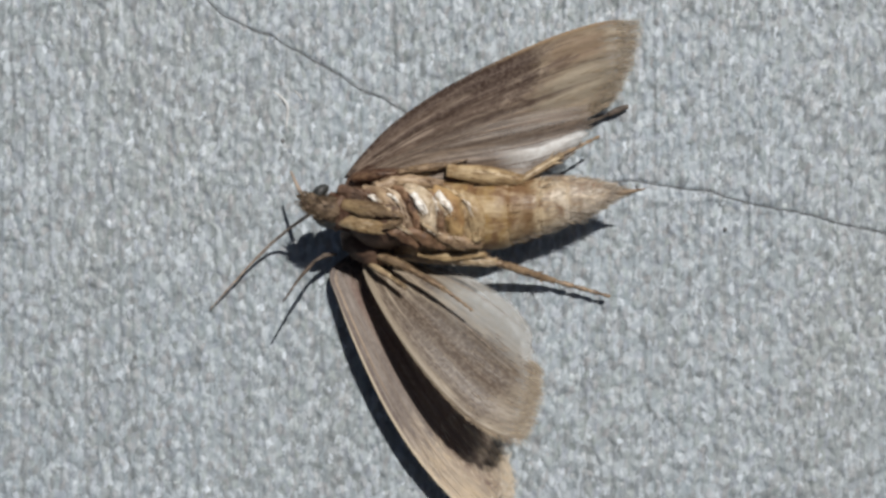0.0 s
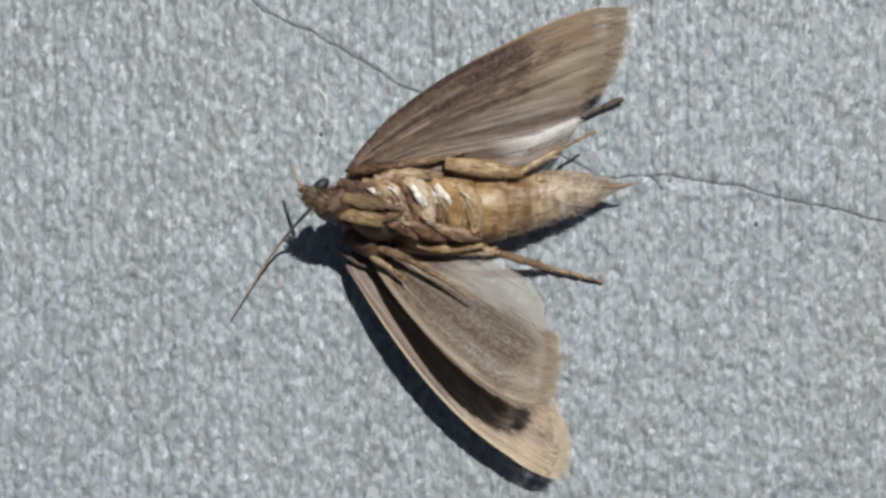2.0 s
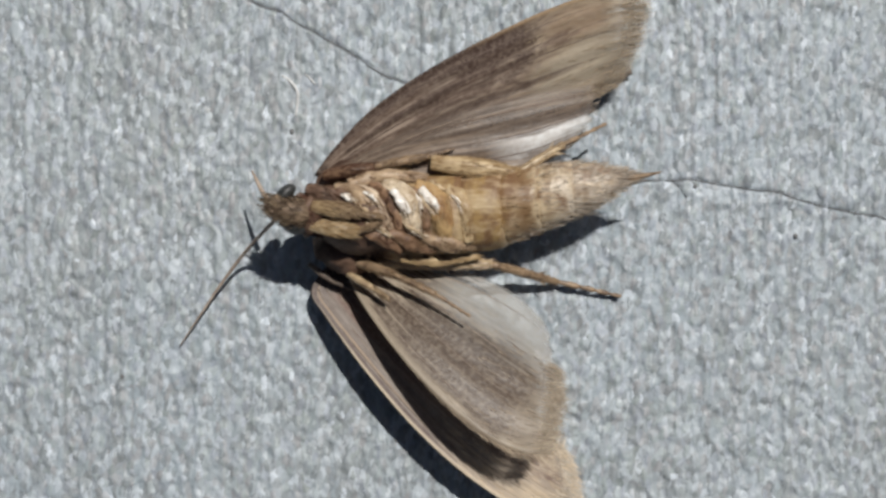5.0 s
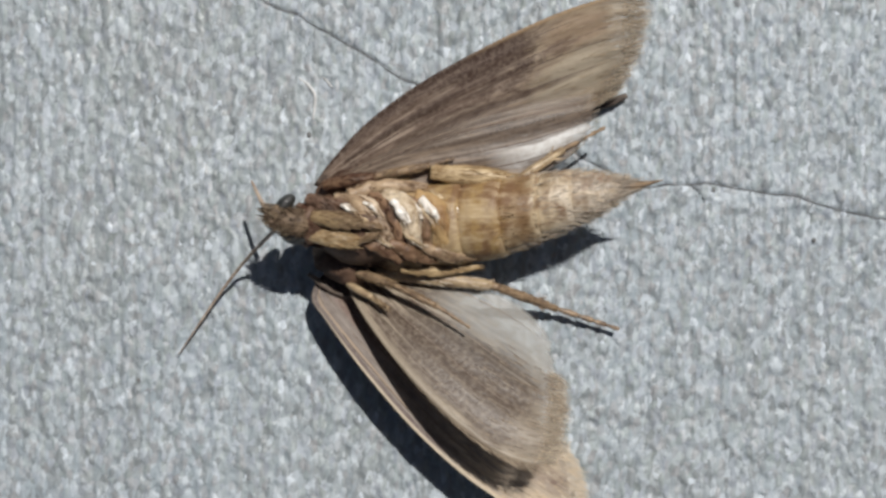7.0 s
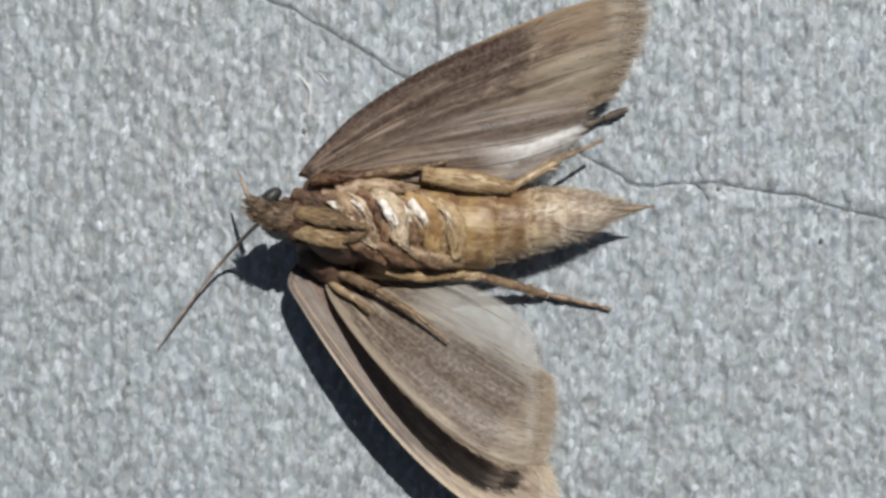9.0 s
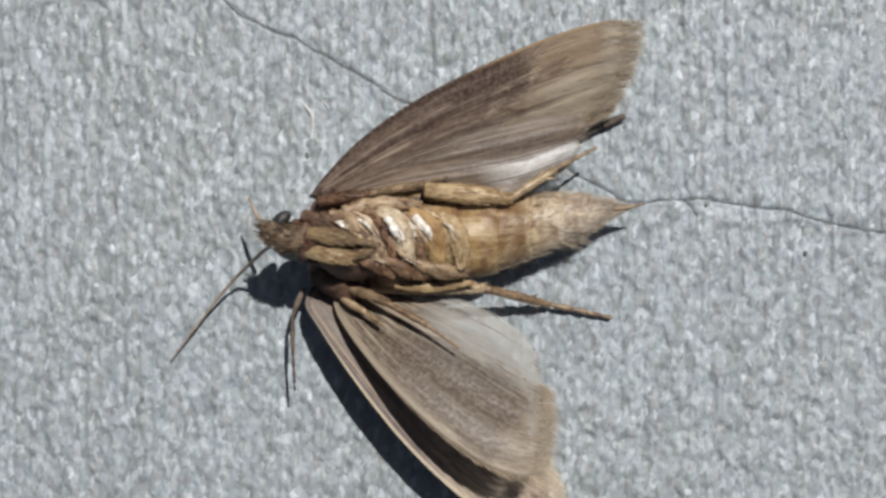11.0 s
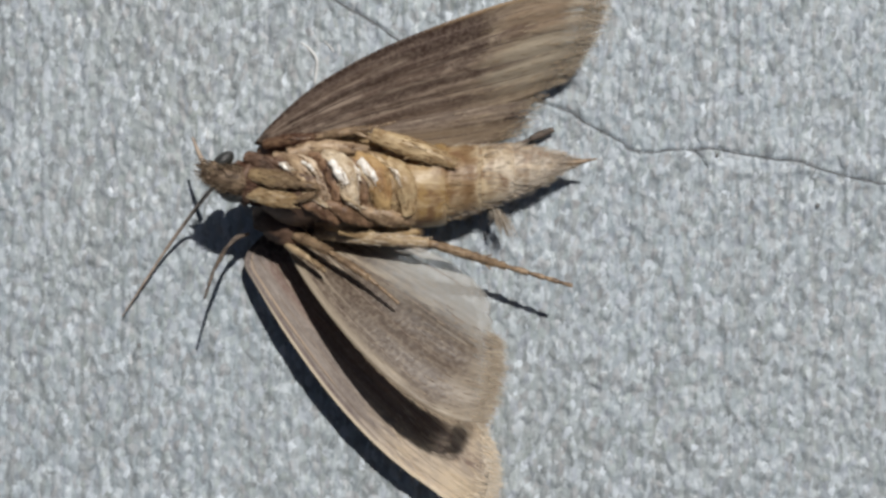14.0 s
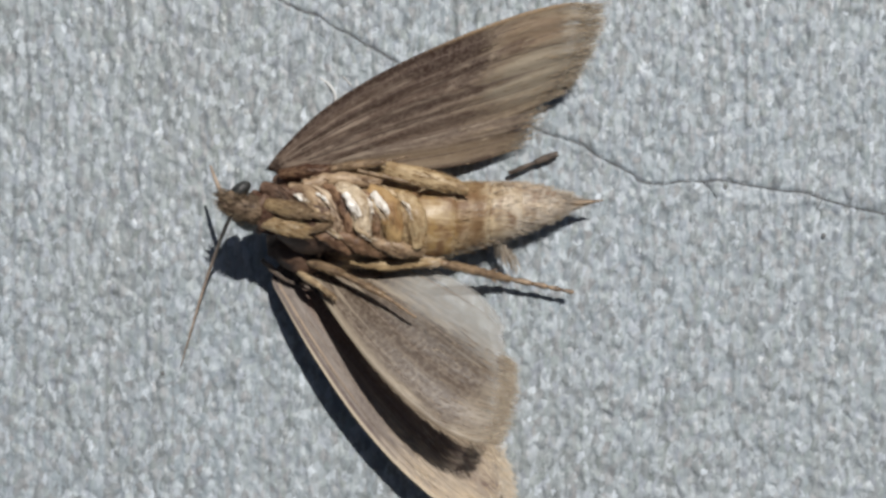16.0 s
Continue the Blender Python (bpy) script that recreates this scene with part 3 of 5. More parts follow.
def make_ground():
    x = (np.arange(NX) - (NX - 1) / 2) * STEP
    y = (np.arange(NY) - (NY - 1) / 2) * STEP
    gx, gy = np.meshgrid(x, y)
    fine, long_grain, broad = grain_field(1.3, 1.9, 3), grain_field(2.2, 3.4, 4), grain_field(30, 60, 5)
    z = 0.028 * np.tanh(1.2 * fine) + 0.032 * np.tanh(1.3 * long_grain) + 0.015 * np.tanh(grain_field(1.5, 40.0, 8)) + 0.02 * broad
    z += (0.011 + 0.005 * grain_field(40, 60, 11)) * np.sin(2 * np.pi * (gx / 0.54 + 0.22 * grain_field(10, 90, 9)))
    z += 0.024 * np.clip(grain_field(2.2, 3.4, 6) - 1.2, 0, 1.2) - 0.03 * np.clip(grain_field(1.7, 3.0, 7) - 1.0, 0, 1.2)
    edge = np.minimum(np.minimum(np.arange(NX), np.arange(NX)[::-1])[None, :], np.minimum(np.arange(NY), np.arange(NY)[::-1])[:, None])
    z = (z - 0.07) * np.clip(edge / 24, 0, 1)
    for line, wide, deep in ((CRACK, 0.05, 0.08), (BRANCH, 0.03, 0.03)):
        pts = spline(line, 500)
        ok = (abs(pts[:, 0]) < x[-1] - 1) & (abs(pts[:, 1]) < y[-1] - 1)
        for px, py in pts[ok]:
            i, j = int((px - x[0]) / STEP), int((py - y[0]) / STEP)
            s = np.s_[j - 4:j + 6, i - 4:i + 6]
            d = np.exp(-(((gx[s] - px) ** 2 + (gy[s] - py) ** 2) / wide ** 2))
            z[s] = np.minimum(z[s], z[s] * (1 - d) + (-0.07 - deep) * d)
    n = NX * NY
    verts = np.zeros((n + 4, 3))
    verts[:n] = np.stack([gx, gy, z], -1).reshape(-1, 3)
    far = 40000.0
    verts[n:] = [(-far, -far, 0), (far, -far, 0), (far, far, 0), (-far, far, 0)]
    a = (np.arange(NY - 1)[:, None] * NX + np.arange(NX - 1)[None, :]).reshape(-1)
    quads = np.stack([a, a + 1, a + 1 + NX, a + NX], -1)
    rim = [np.arange(NX), np.arange(NY) * NX + NX - 1, (NY - 1) * NX + np.arange(NX)[::-1], np.arange(NY)[::-1] * NX]
    rings = [[n + k, n + (k + 1) % 4, *[int(i) for i in rim[k][::-1]]] for k in range(4)]
    me = bpy.data.meshes.new("ground")
    loops = np.concatenate([quads.reshape(-1), *[np.array(r) for r in rings]])
    starts = np.concatenate([np.arange(len(quads)) * 4, len(quads) * 4 + np.cumsum([0] + [len(r) for r in rings[:-1]])])
    me.vertices.add(len(verts))
    me.vertices.foreach_set("co", (verts * MM).astype(np.float32).ravel())
    me.loops.add(len(loops))
    me.loops.foreach_set("vertex_index", loops.astype(np.int32))
    me.polygons.add(len(starts))
    me.polygons.foreach_set("loop_start", starts.astype(np.int32))
    me.update(calc_edges=True)
    me.validate()
    me.polygons.foreach_set("use_smooth", [True] * len(me.polygons))
    me.materials.append(GROUND)
    ground = tagged(new("ground", me), "pale grey weathered concrete ground with a fine rough grain", "ground", kind="structure")

    def level(px, py):
        i, j = int(round((px - x[0]) / STEP)), int(round((py - y[0]) / STEP))
        return z[min(max(j, 0), NY - 1), min(max(i, 0), NX - 1)]
    return ground, level


ground, level = make_ground()


def crack_line(name, line, half, label):
    """Dirt lying in the groove of the crack."""
    rng = random.Random(5)
    pts = spline(line, 420)
    verts, faces = [], []
    for i, (px, py) in enumerate(pts):
        t = pts[min(i + 1, len(pts) - 1)] - pts[max(i - 1, 0)]
        t = t / (np.linalg.norm(t) + 1e-9)
        w = half * (0.75 + 0.5 * noise.noise(Vector((i * 0.09, 3.1, 0))) + rng.uniform(-0.12, 0.12))
        ox, oy = [0.035 * noise.noise(Vector((i * 0.16, k, 0))) for k in (0.5, 9.5)]
        for s in (-1, 1):
            verts.append((px + ox - s * t[1] * w, py + oy + s * t[0] * w, -0.075))
        verts.append((px + ox, py + oy, -0.11))
        if i:
            a = 3 * (i - 1)
            faces += [(a, a + 2, a + 5, a + 3), (a + 2, a + 1, a + 4, a + 5)]
    return tagged(part(name, verts, faces, DIRT), label, "crack", kind="structure")


crack_line("crack", CRACK, 0.043, "thin dark hairline crack running across the grey ground")
crack_line("crack_branch", BRANCH, 0.02, "short faint side branch of the hairline crack")


# ---------------------------------------------------------------- the moth, on its back
moth = new("moth")
tagged(moth, "brown moth lying on its back on grey ground, legs folded", "moth")
MOTH_AT = (-2.975, 1.400)
moth.location = (MOTH_AT[0] * MM, MOTH_AT[1] * MM, 0)


def about(ob_verts, hinge):
    return [(v[0] - hinge[0], v[1] - hinge[1], v[2] - hinge[2]) for v in ob_verts]


def place_at(ob, hinge):
    ob.location = [c * MM for c in hinge]
    return ob


def make_body():
    thorax = part("thorax", *blob((1.1, -0.03, 2.4), (2.0, 1.36, 1.64), lumps=0.10, seed=2.0), THORAX, moth, "brown scaly thorax")
    rng = random.Random(11)
    c = Vector((1.15, 0.0, 2.35))
    roots = []
    for _ in range(4200):
        a, b = rng.uniform(0, 2 * math.pi), rng.uniform(-0.9, 1.0)
        r = math.sqrt(max(0, 1 - b * b))
        d = Vector((r * math.cos(a), r * math.sin(a), b))
        roots.append((c + Vector((d.x * 1.93, d.y * 1.28, d.z * 1.55)), Vector((0.85, d.y * 0.45, d.z * 0.12))))
    part("fur", *strands(roots, 0.5, 0.016, 4, spread=0.2), FUR, thorax, "brown and grey body scales", kind="stuff")

    # lower root enlarged: its dark lump stands in for shade beside the thorax
    part("wing_joint", *blob((0.12, -1.36, 1.75), (1.15, 0.62, 0.85), 14, 20, 0.25, 8.0, turn=-24), THORAX, thorax, "dark brown wing root below the breast")
    part("wing_joint", *blob((0.078, 1.328, 1.75), (0.95, 0.7, 0.7), 14, 20, 0.25, 3.0, turn=30), THORAX, thorax, "dark brown wing root below the breast")
    muzzle = [(-0.85, 0.12, 3.2), (-1.2, 0.16, 3.55), (-1.58, 0.25, 3.75), (-1.92, 0.36, 3.85), (-2.2, 0.45, 3.85)]
    part("neck", *blob((-0.95, 0.18, 3.1), (0.62, 0.80, 0.82), 14, 20, 0.3, 6.0), THORAX, thorax, "dark brown neck")
    part("collar_fur", *coat([(-1.35, 0.22, 3.25), (-0.95, 0.18, 3.2), (-0.4, 0.12, 3.1)], [0.6, 0.78, 0.8], 420, 0.34, 0.016, 17, lift=0.1), FUR_CLAY, thorax, "brown and grey collar scales", kind="stuff")
    head = part("head", *tube(muzzle, [0.42, 0.52, 0.47, 0.34, 0.10], 18, 30, rough=0.05), HEAD, moth, "small beige tapered head")
    part("compound_eye", *blob((-1.68, 0.84, 3.72), (0.46, 0.26, 0.34), 14, 20, turn=42), EYE, head, "dark oval eye")
    part("compound_eye", *blob((-1.42, -0.20, 3.45), (0.52, 0.36, 0.42), 12, 18, turn=-20), EYE, head, "dark oval eye")
    part("face_fur", *coat(muzzle, [0.43, 0.53, 0.48, 0.35, 0.12], 380, 0.34, 0.010, 6, lift=0.3), FUR_FACE, head, "straw-coloured tuft on the face", kind="stuff")
    for k, line in enumerate(([(-1.8, 0.52, 3.85), (-2.1, 0.62, 3.9), (-2.36, 0.72, 3.85)], [(-1.8, 0.22, 3.85), (-2.12, 0.32, 3.9), (-2.42, 0.44, 3.85)])):
        lobe("palp", line, [0.24, 0.22, 0.09], HEAD, FUR_FACE, head, 20 + k, 0.9, 60, 0.3, "short furry mouth palp")
    return thorax, head


thorax, head = make_body()


# abdomen: one core, and the overlapping belly plates and the tail tuft on it
ABD_HINGE = (2.042, -0.012, 2.2)
ABD_ROWS = [((1.324, -0.108, 2.2), 1.50), ((2.638, -0.102, 1.95), 1.60), ((4.087, -0.022, 1.68), 1.54), ((5.671, 0.13, 1.46), 1.44), ((7.024, 0.381, 1.24), 1.24), ((8.386, 0.657, 1.05), 0.95), ((9.3, 0.80, 1.0), 0.66), ((9.95, 0.90, 1.0), 0.36), ((10.35, 0.96, 1.0), 0.06)]


def make_abdomen():
    """A segmented cone, bare and golden in front, more and more hairy and pale towards the tail."""
    rows = spline([(*about([p], ABD_HINGE)[0], r) for p, r in ABD_ROWS], 90)

    def ring(t, grow):
        x, y, z, r = [np.interp(t, np.linspace(0, 1, 90), rows[:, k]) for k in range(4)]
        out = []
        for k in range(36):
            a = 2 * math.pi * k / 36
            q = r * grow * (1 + 0.06 * noise.noise(Vector((t * 9, math.cos(a) * 2, math.sin(a) * 2))) + 0.03 * noise.noise(Vector((t * 40, math.cos(a) * 7, math.sin(a) * 7))))
            out.append((x, y + q * math.cos(a), z + 0.95 * q * math.sin(a)))
        return out

    def lathe(ts, grows):
        verts = [v for t, g in zip(ts, grows) for v in ring(t, g)]
        faces = []
        for i in range(len(ts) - 1):
            for k in range(36):
                a, b = i * 36 + k, i * 36 + (k + 1) % 36
                faces.append((a, b, b + 36, a + 36))
        faces += [tuple(range(35, -1, -1)), tuple((len(ts) - 1) * 36 + k for k in range(36))]
        return verts, faces

    core = place_at(part("abdomen", *lathe(np.linspace(0, 1, 40), [0.93] * 40), BELLY, moth, "golden tan segmented abdomen"), ABD_HINGE)
    cuts = [0.0, 0.17, 0.33, 0.48, 0.62, 0.75, 0.87, 1.0]
    for i in range(7):
        a, b = cuts[i], cuts[i + 1]
        ts = [a, a + (b - a) * 0.3, a + (b - a) * 0.7, b, min(1, b + 0.022), min(1, b + 0.024)]
        part("segment", *lathe(ts, [0.915, 0.975, 1.0, 1.02, 1.005, 0.90]), BELLY, core)
    rng = random.Random(21)
    roots, tail = [], []
    for _ in range(360):
        t, k = 0.35 + 0.65 * rng.random() ** 0.7, rng.choice((34, 35, 0, 1, 2, 15, 16, 17, 18, 19, 20, 21, 33))
        p = ring(t, 0.97)[k]
        m = [np.interp(t, np.linspace(0, 1, 90), rows[:, j]) for j in range(3)]
        d = Vector((0, p[1] - m[1], p[2] - m[2])).normalized()
        roots.append((p, Vector((1.0, 0.12, -0.08)) + d * (0.02 + 0.13 * t * t)))
    part("side_fur", *strands(roots, 0.4, 0.010, 8, spread=0.1, bend=0.03), FUR_PALE, core, "pale hair scales along the abdomen", kind="stuff")
    end = about([(9.9, 0.88, 1.1)], ABD_HINGE)[0]
    for _ in range(420):
        o = Vector(end) + Vector((rng.uniform(-1.1, 0.1), rng.uniform(-0.3, 0.3), rng.uniform(-0.25, 0.25)))
        tail.append((o, Vector((1.0, 0.13 - 0.55 * (o.y - end[1]), -0.12 - 0.5 * (o.z - end[2])))))
    part("tail_tip", *tube(about([(9.733, 0.853, 1.05), (10.59, 0.951, 1.05), (11.488, 1.095, 1.1)], ABD_HINGE), [0.22, 0.13, 0.02], 8, 14, rough=0.06), CHITIN, core, "thin brown pointed tail end")
    part("tail_tuft", *strands(tail, 1.0, 0.016, 9, spread=0.12, bend=0.06), FUR_TAIL, core, "pointed tuft of pale hair at the tail", kind="stuff")
    coats = collections.defaultdict(list)
    for _ in range(1100):
        t, a = 0.25 + 0.75 * math.sqrt(rng.random()), rng.uniform(-0.25, math.pi + 0.25)
        m = [np.interp(t, np.linspace(0, 1, 90), rows[:, j]) for j in range(4)]
        d = Vector((0, math.cos(a), 0.95 * math.sin(a)))
        p = Vector(m[:3]) + d * m[3] * (0.99 + rng.uniform(-0.03, 0.02))
        zone = t + 0.10 * noise.noise(Vector(p) * 1.3) + rng.uniform(-0.05, 0.05)
        hair = BELLY_GOLD if zone < 0.54 else BELLY_BROWN if zone < 0.62 else BELLY_PALE
        if rng.random() < (0.75 if hair is BELLY_GOLD else 0.1):
            continue
        coats[hair].append((p, Vector((1.0, 0.12, -0.05)) + d * (0.03 + 0.16 * t * t)))
    for hair, spots in coats.items():
        part("hair_coat", *strands(spots, 0.22 if hair is BELLY_GOLD else 0.42, 0.009, 44, spread=0.16, bend=0.05), hair, core, kind="stuff")
    return core


abdomen = make_abdomen()


def make_wisp():
    """A loose tuft of thin pale hair under the tail."""
    rng = random.Random(88)
    roots = []
    for _ in range(150):
        f = rng.random()
        roots.append(((0.9 * f - 0.2 + 0.25 * f * rng.uniform(-1, 1), -1.15 * f, 0.35 * f + rng.uniform(-0.15, 0.15)), Vector((0.35, -1.0, 0.05))))
    return place_at(part("tail_wisp", *strands(roots, 0.85, 0.014, 89, spread=0.3, bend=0.1), FUR_TAIL, abdomen, "loose wisp of pale hair under the tail", kind="stuff"), WISP_AT)


WISP_AT = (5.35, 0.05, -1.5)
tail_wisp = make_wisp()


# wings: leading and trailing edges from the hinge outwards, in millimetres
def wing(name, hinge, lead, trail, bulge, material, fringe_material, label, veins, tail_hairs=600, ripple=0.03, ragged=0.3, fringe=0.5, seed=1, until=1.0, brushes=260, brush_material=None, edge_hairs=0, fringes=1300):
    nu, nv = 56, 30
    a, b = spline(about(lead, hinge), nu), spline(about(trail, hinge), nu)
    out = (a[-1] - a[-8]) + (b[-1] - b[-8])
    out = out / np.linalg.norm(out)

    def at(u, v):
        i = u * (nu - 1)
        p = np.array([np.interp(i, np.arange(nu), a[:, k]) * (1 - v) + np.interp(i, np.arange(nu), b[:, k]) * v for k in range(3)])
        p = p + out * bulge * math.sin(math.pi * v) ** 0.8 * max(0.0, (u - 0.55) / 0.45) ** 1.6
        p[2] += ripple * math.cos(2 * math.pi * v * veins) * min(1, 3 * u) + 0.22 * math.sin(math.pi * v) * u
        return p

    rng, brush_material = random.Random(seed), brush_material or fringe_material
    tooth = [rng.uniform(-1, 0.3) * ragged for _ in range(nv)]
    verts, uvs, faces = [], [], []
    for face in (0.02, -0.02):
        for i in range(nu):
            for j in range(nv):
                u, v = i / (nu - 1), j / (nv - 1)
                p = at(u, v) + (out * tooth[j] if i == nu - 1 else 0)
                verts.append((p[0], p[1], p[2] + face))
                uvs.append((u, v))
    n = nu * nv
    for i in range(nu - 1):
        for j in range(nv - 1):
            q = i * nv + j
            faces += [(q, q + nv, q + nv + 1, q + 1), (n + q, n + q + 1, n + q + nv + 1, n + q + nv)]
    rim = [(i * nv, (i + 1) * nv) for i in range(nu - 1)] + [((nu - 1) * nv + j, (nu - 1) * nv + j + 1) for j in range(nv - 1)]
    rim += [((i + 1) * nv + nv - 1, i * nv + nv - 1) for i in range(nu - 1, -1, -1) if i + 1 < nu] + [(j + 1, j) for j in range(nv - 1)]
    faces += [(p, n + p, n + q, q) for p, q in rim]
    ob = place_at(part(name, verts, faces, material, moth, label, uvs), hinge)
    for k in range(veins):
        v = (k + 0.5 + rng.uniform(-0.22, 0.22)) / veins
        line = [at(u, v + 0.03 * math.sin(3 * u + k)) + np.array([0, 0, 0.02]) for u in np.linspace(0.12, 0.93, 7)]
        part("vein", *tube(line, [0.028, 0.026, 0.024, 0.022, 0.02, 0.015, 0.008], 5, 24, flat=0.6), VEIN_DARK if material in (FOREWING, FOLD, HINDWING_WHITE) else VEIN, ob)
    roots = []
    for _ in range(fringes):
        v = until * rng.random()
        p = at(1 - 0.05 * rng.random(), v)
        d = at(1, v) - at(0.94, v)
        roots.append((tuple(p), d / np.linalg.norm(d)))
    for _ in range(tail_hairs):
        u = rng.uniform(0.4, 1.0)
        p = at(u, 0.995)
        d = at(u, 1.0) - at(u, 0.9)
        roots.append((tuple(p), 0.7 * d / np.linalg.norm(d) + 0.5 * out))
    brush = []
    for _ in range(brushes):
        u, v = 1 - 0.32 * rng.random() ** 1.5, rng.random() * until
        p, q = at(u, v), at(min(1.0, u + 0.04), v)
        brush.append((tuple(p + np.array([0, 0, 0.025])), q - p if u < 0.96 else out * 0.04))
    for _ in range(edge_hairs):
        u = rng.uniform(0.45, 1.0)
        p = at(u, 0.0)
        away = at(u, 0.0) - at(u, 0.12)
        brush.append((tuple(p), 0.45 * away / np.linalg.norm(away) + out))
    part("wing_scale_layer", *strands([(p, Vector(d).normalized()) for p, d in brush], 0.5, 0.011, seed + 1, spread=0.12, bend=0.02), brush_material, ob, kind="stuff")
    part("fringe", *strands(roots, fringe, 0.009, seed, spread=0.26, bend=0.03), fringe_material, ob, "ragged fringe of fine scales", kind="stuff")
    return ob


UF_HINGE, UH_HINGE, LF_HINGE, LH_HINGE = (-0.676, 1.555, 2.0), (0.211, 1.673, 2.4), (-0.772, -1.904, 2.0), (0.217, -1.899, 2.5)
upper_forewing = wing("forewing", UF_HINGE,
    [(-0.837, 1.549, 2.1), (-0.237, 2.412, 2.1), (1.085, 3.839, 2.2), (2.999, 5.261, 2.3), (5.262, 6.534, 2.4), (7.635, 7.659, 2.5), (9.524, 8.281, 2.6), (10.663, 8.352, 2.6)],
    [(-0.491, 1.464, 1.9), (1.425, 1.724, 1.6), (3.852, 2.474, 1.3), (6.546, 3.37, 1.1), (8.563, 4.164, 1.0), (9.887, 4.899, 1.0)],
    0.4, FOREWING, FRINGE, "grey-brown streaked forewing with a tan tip", 6, tail_hairs=0, fringe=0.6, seed=3, brush_material=BRUSH)
wing_fold = wing("wing_fold", UF_HINGE,
    [(-0.6, 1.6, 1.75), (1.8, 2.5, 1.55), (4.6, 3.5, 1.3), (7.2, 4.4, 1.05), (9.3, 4.9, 0.85)],
    [(-0.5, 1.4, 1.75), (1.6, 1.45, 1.55), (4.2, 1.7, 1.3), (6.6, 2.1, 1.05), (8.5, 2.75, 0.85)],
    0.3, FOLD, FRINGE, "brown streaked rear part of the forewing", 2, tail_hairs=0, fringe=0.3, seed=13, brushes=150, brush_material=BRUSH, fringes=80)
upper_hindwing = wing("hindwing", UH_HINGE,
    [(0.068, 1.84, 2.4), (1.929, 2.951, 2.5), (4.306, 4.092, 2.5), (6.938, 4.879, 2.3), (9.124, 5.158, 2.0)],
    [(0.502, 1.45, 2.4), (2.409, 1.5, 2.6), (4.5, 1.5, 2.6), (6.75, 1.75, 2.4), (8.55, 2.75, 2.1)],
    0.5, HINDWING_WHITE, FRINGE, "grey hindwing with a white sheen painted in the fold", 3, ripple=0.03, fringe=0.2, brushes=0, seed=5, fringes=160, tail_hairs=0)
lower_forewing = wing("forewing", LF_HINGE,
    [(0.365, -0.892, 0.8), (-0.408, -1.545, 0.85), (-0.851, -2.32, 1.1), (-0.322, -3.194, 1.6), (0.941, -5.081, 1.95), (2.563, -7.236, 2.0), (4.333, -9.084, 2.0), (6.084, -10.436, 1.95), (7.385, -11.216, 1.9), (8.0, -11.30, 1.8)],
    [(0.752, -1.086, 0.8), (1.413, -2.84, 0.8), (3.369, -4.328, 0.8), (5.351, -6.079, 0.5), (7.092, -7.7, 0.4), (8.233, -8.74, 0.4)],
    0.45, FOREWING_LIT, FRINGE_PALE, "brown forewing with a lit leading edge painted pale", 6, fringe=0.45, seed=7, ragged=0.6, brushes=450, brush_material=BRUSH_CREAM)
lower_hindwing = wing("hindwing", LH_HINGE,
    [(0.535, -0.993, 1.1), (0.2, -1.804, 1.5), (0.66, -2.797, 2.3), (2.06, -4.553, 3.3), (3.65, -6.145, 3.95), (5.22, -7.34, 4.3), (6.55, -7.9, 4.4), (7.35, -7.9, 4.3)],
    [(1.109, -0.993, 1.1), (2.8, -1.45, 1.4), (5.0, -1.95, 1.5), (6.6, -2.75, 1.5), (7.6, -3.7, 1.4)],
    0.4, HINDWING, FRINGE, "sheer warm grey hindwing, dusky towards the margin", 4, tail_hairs=0, ripple=0.02, until=0.7, fringe=0.55, seed=9, brushes=240, edge_hairs=300, brush_material=BRUSH_BROWN)


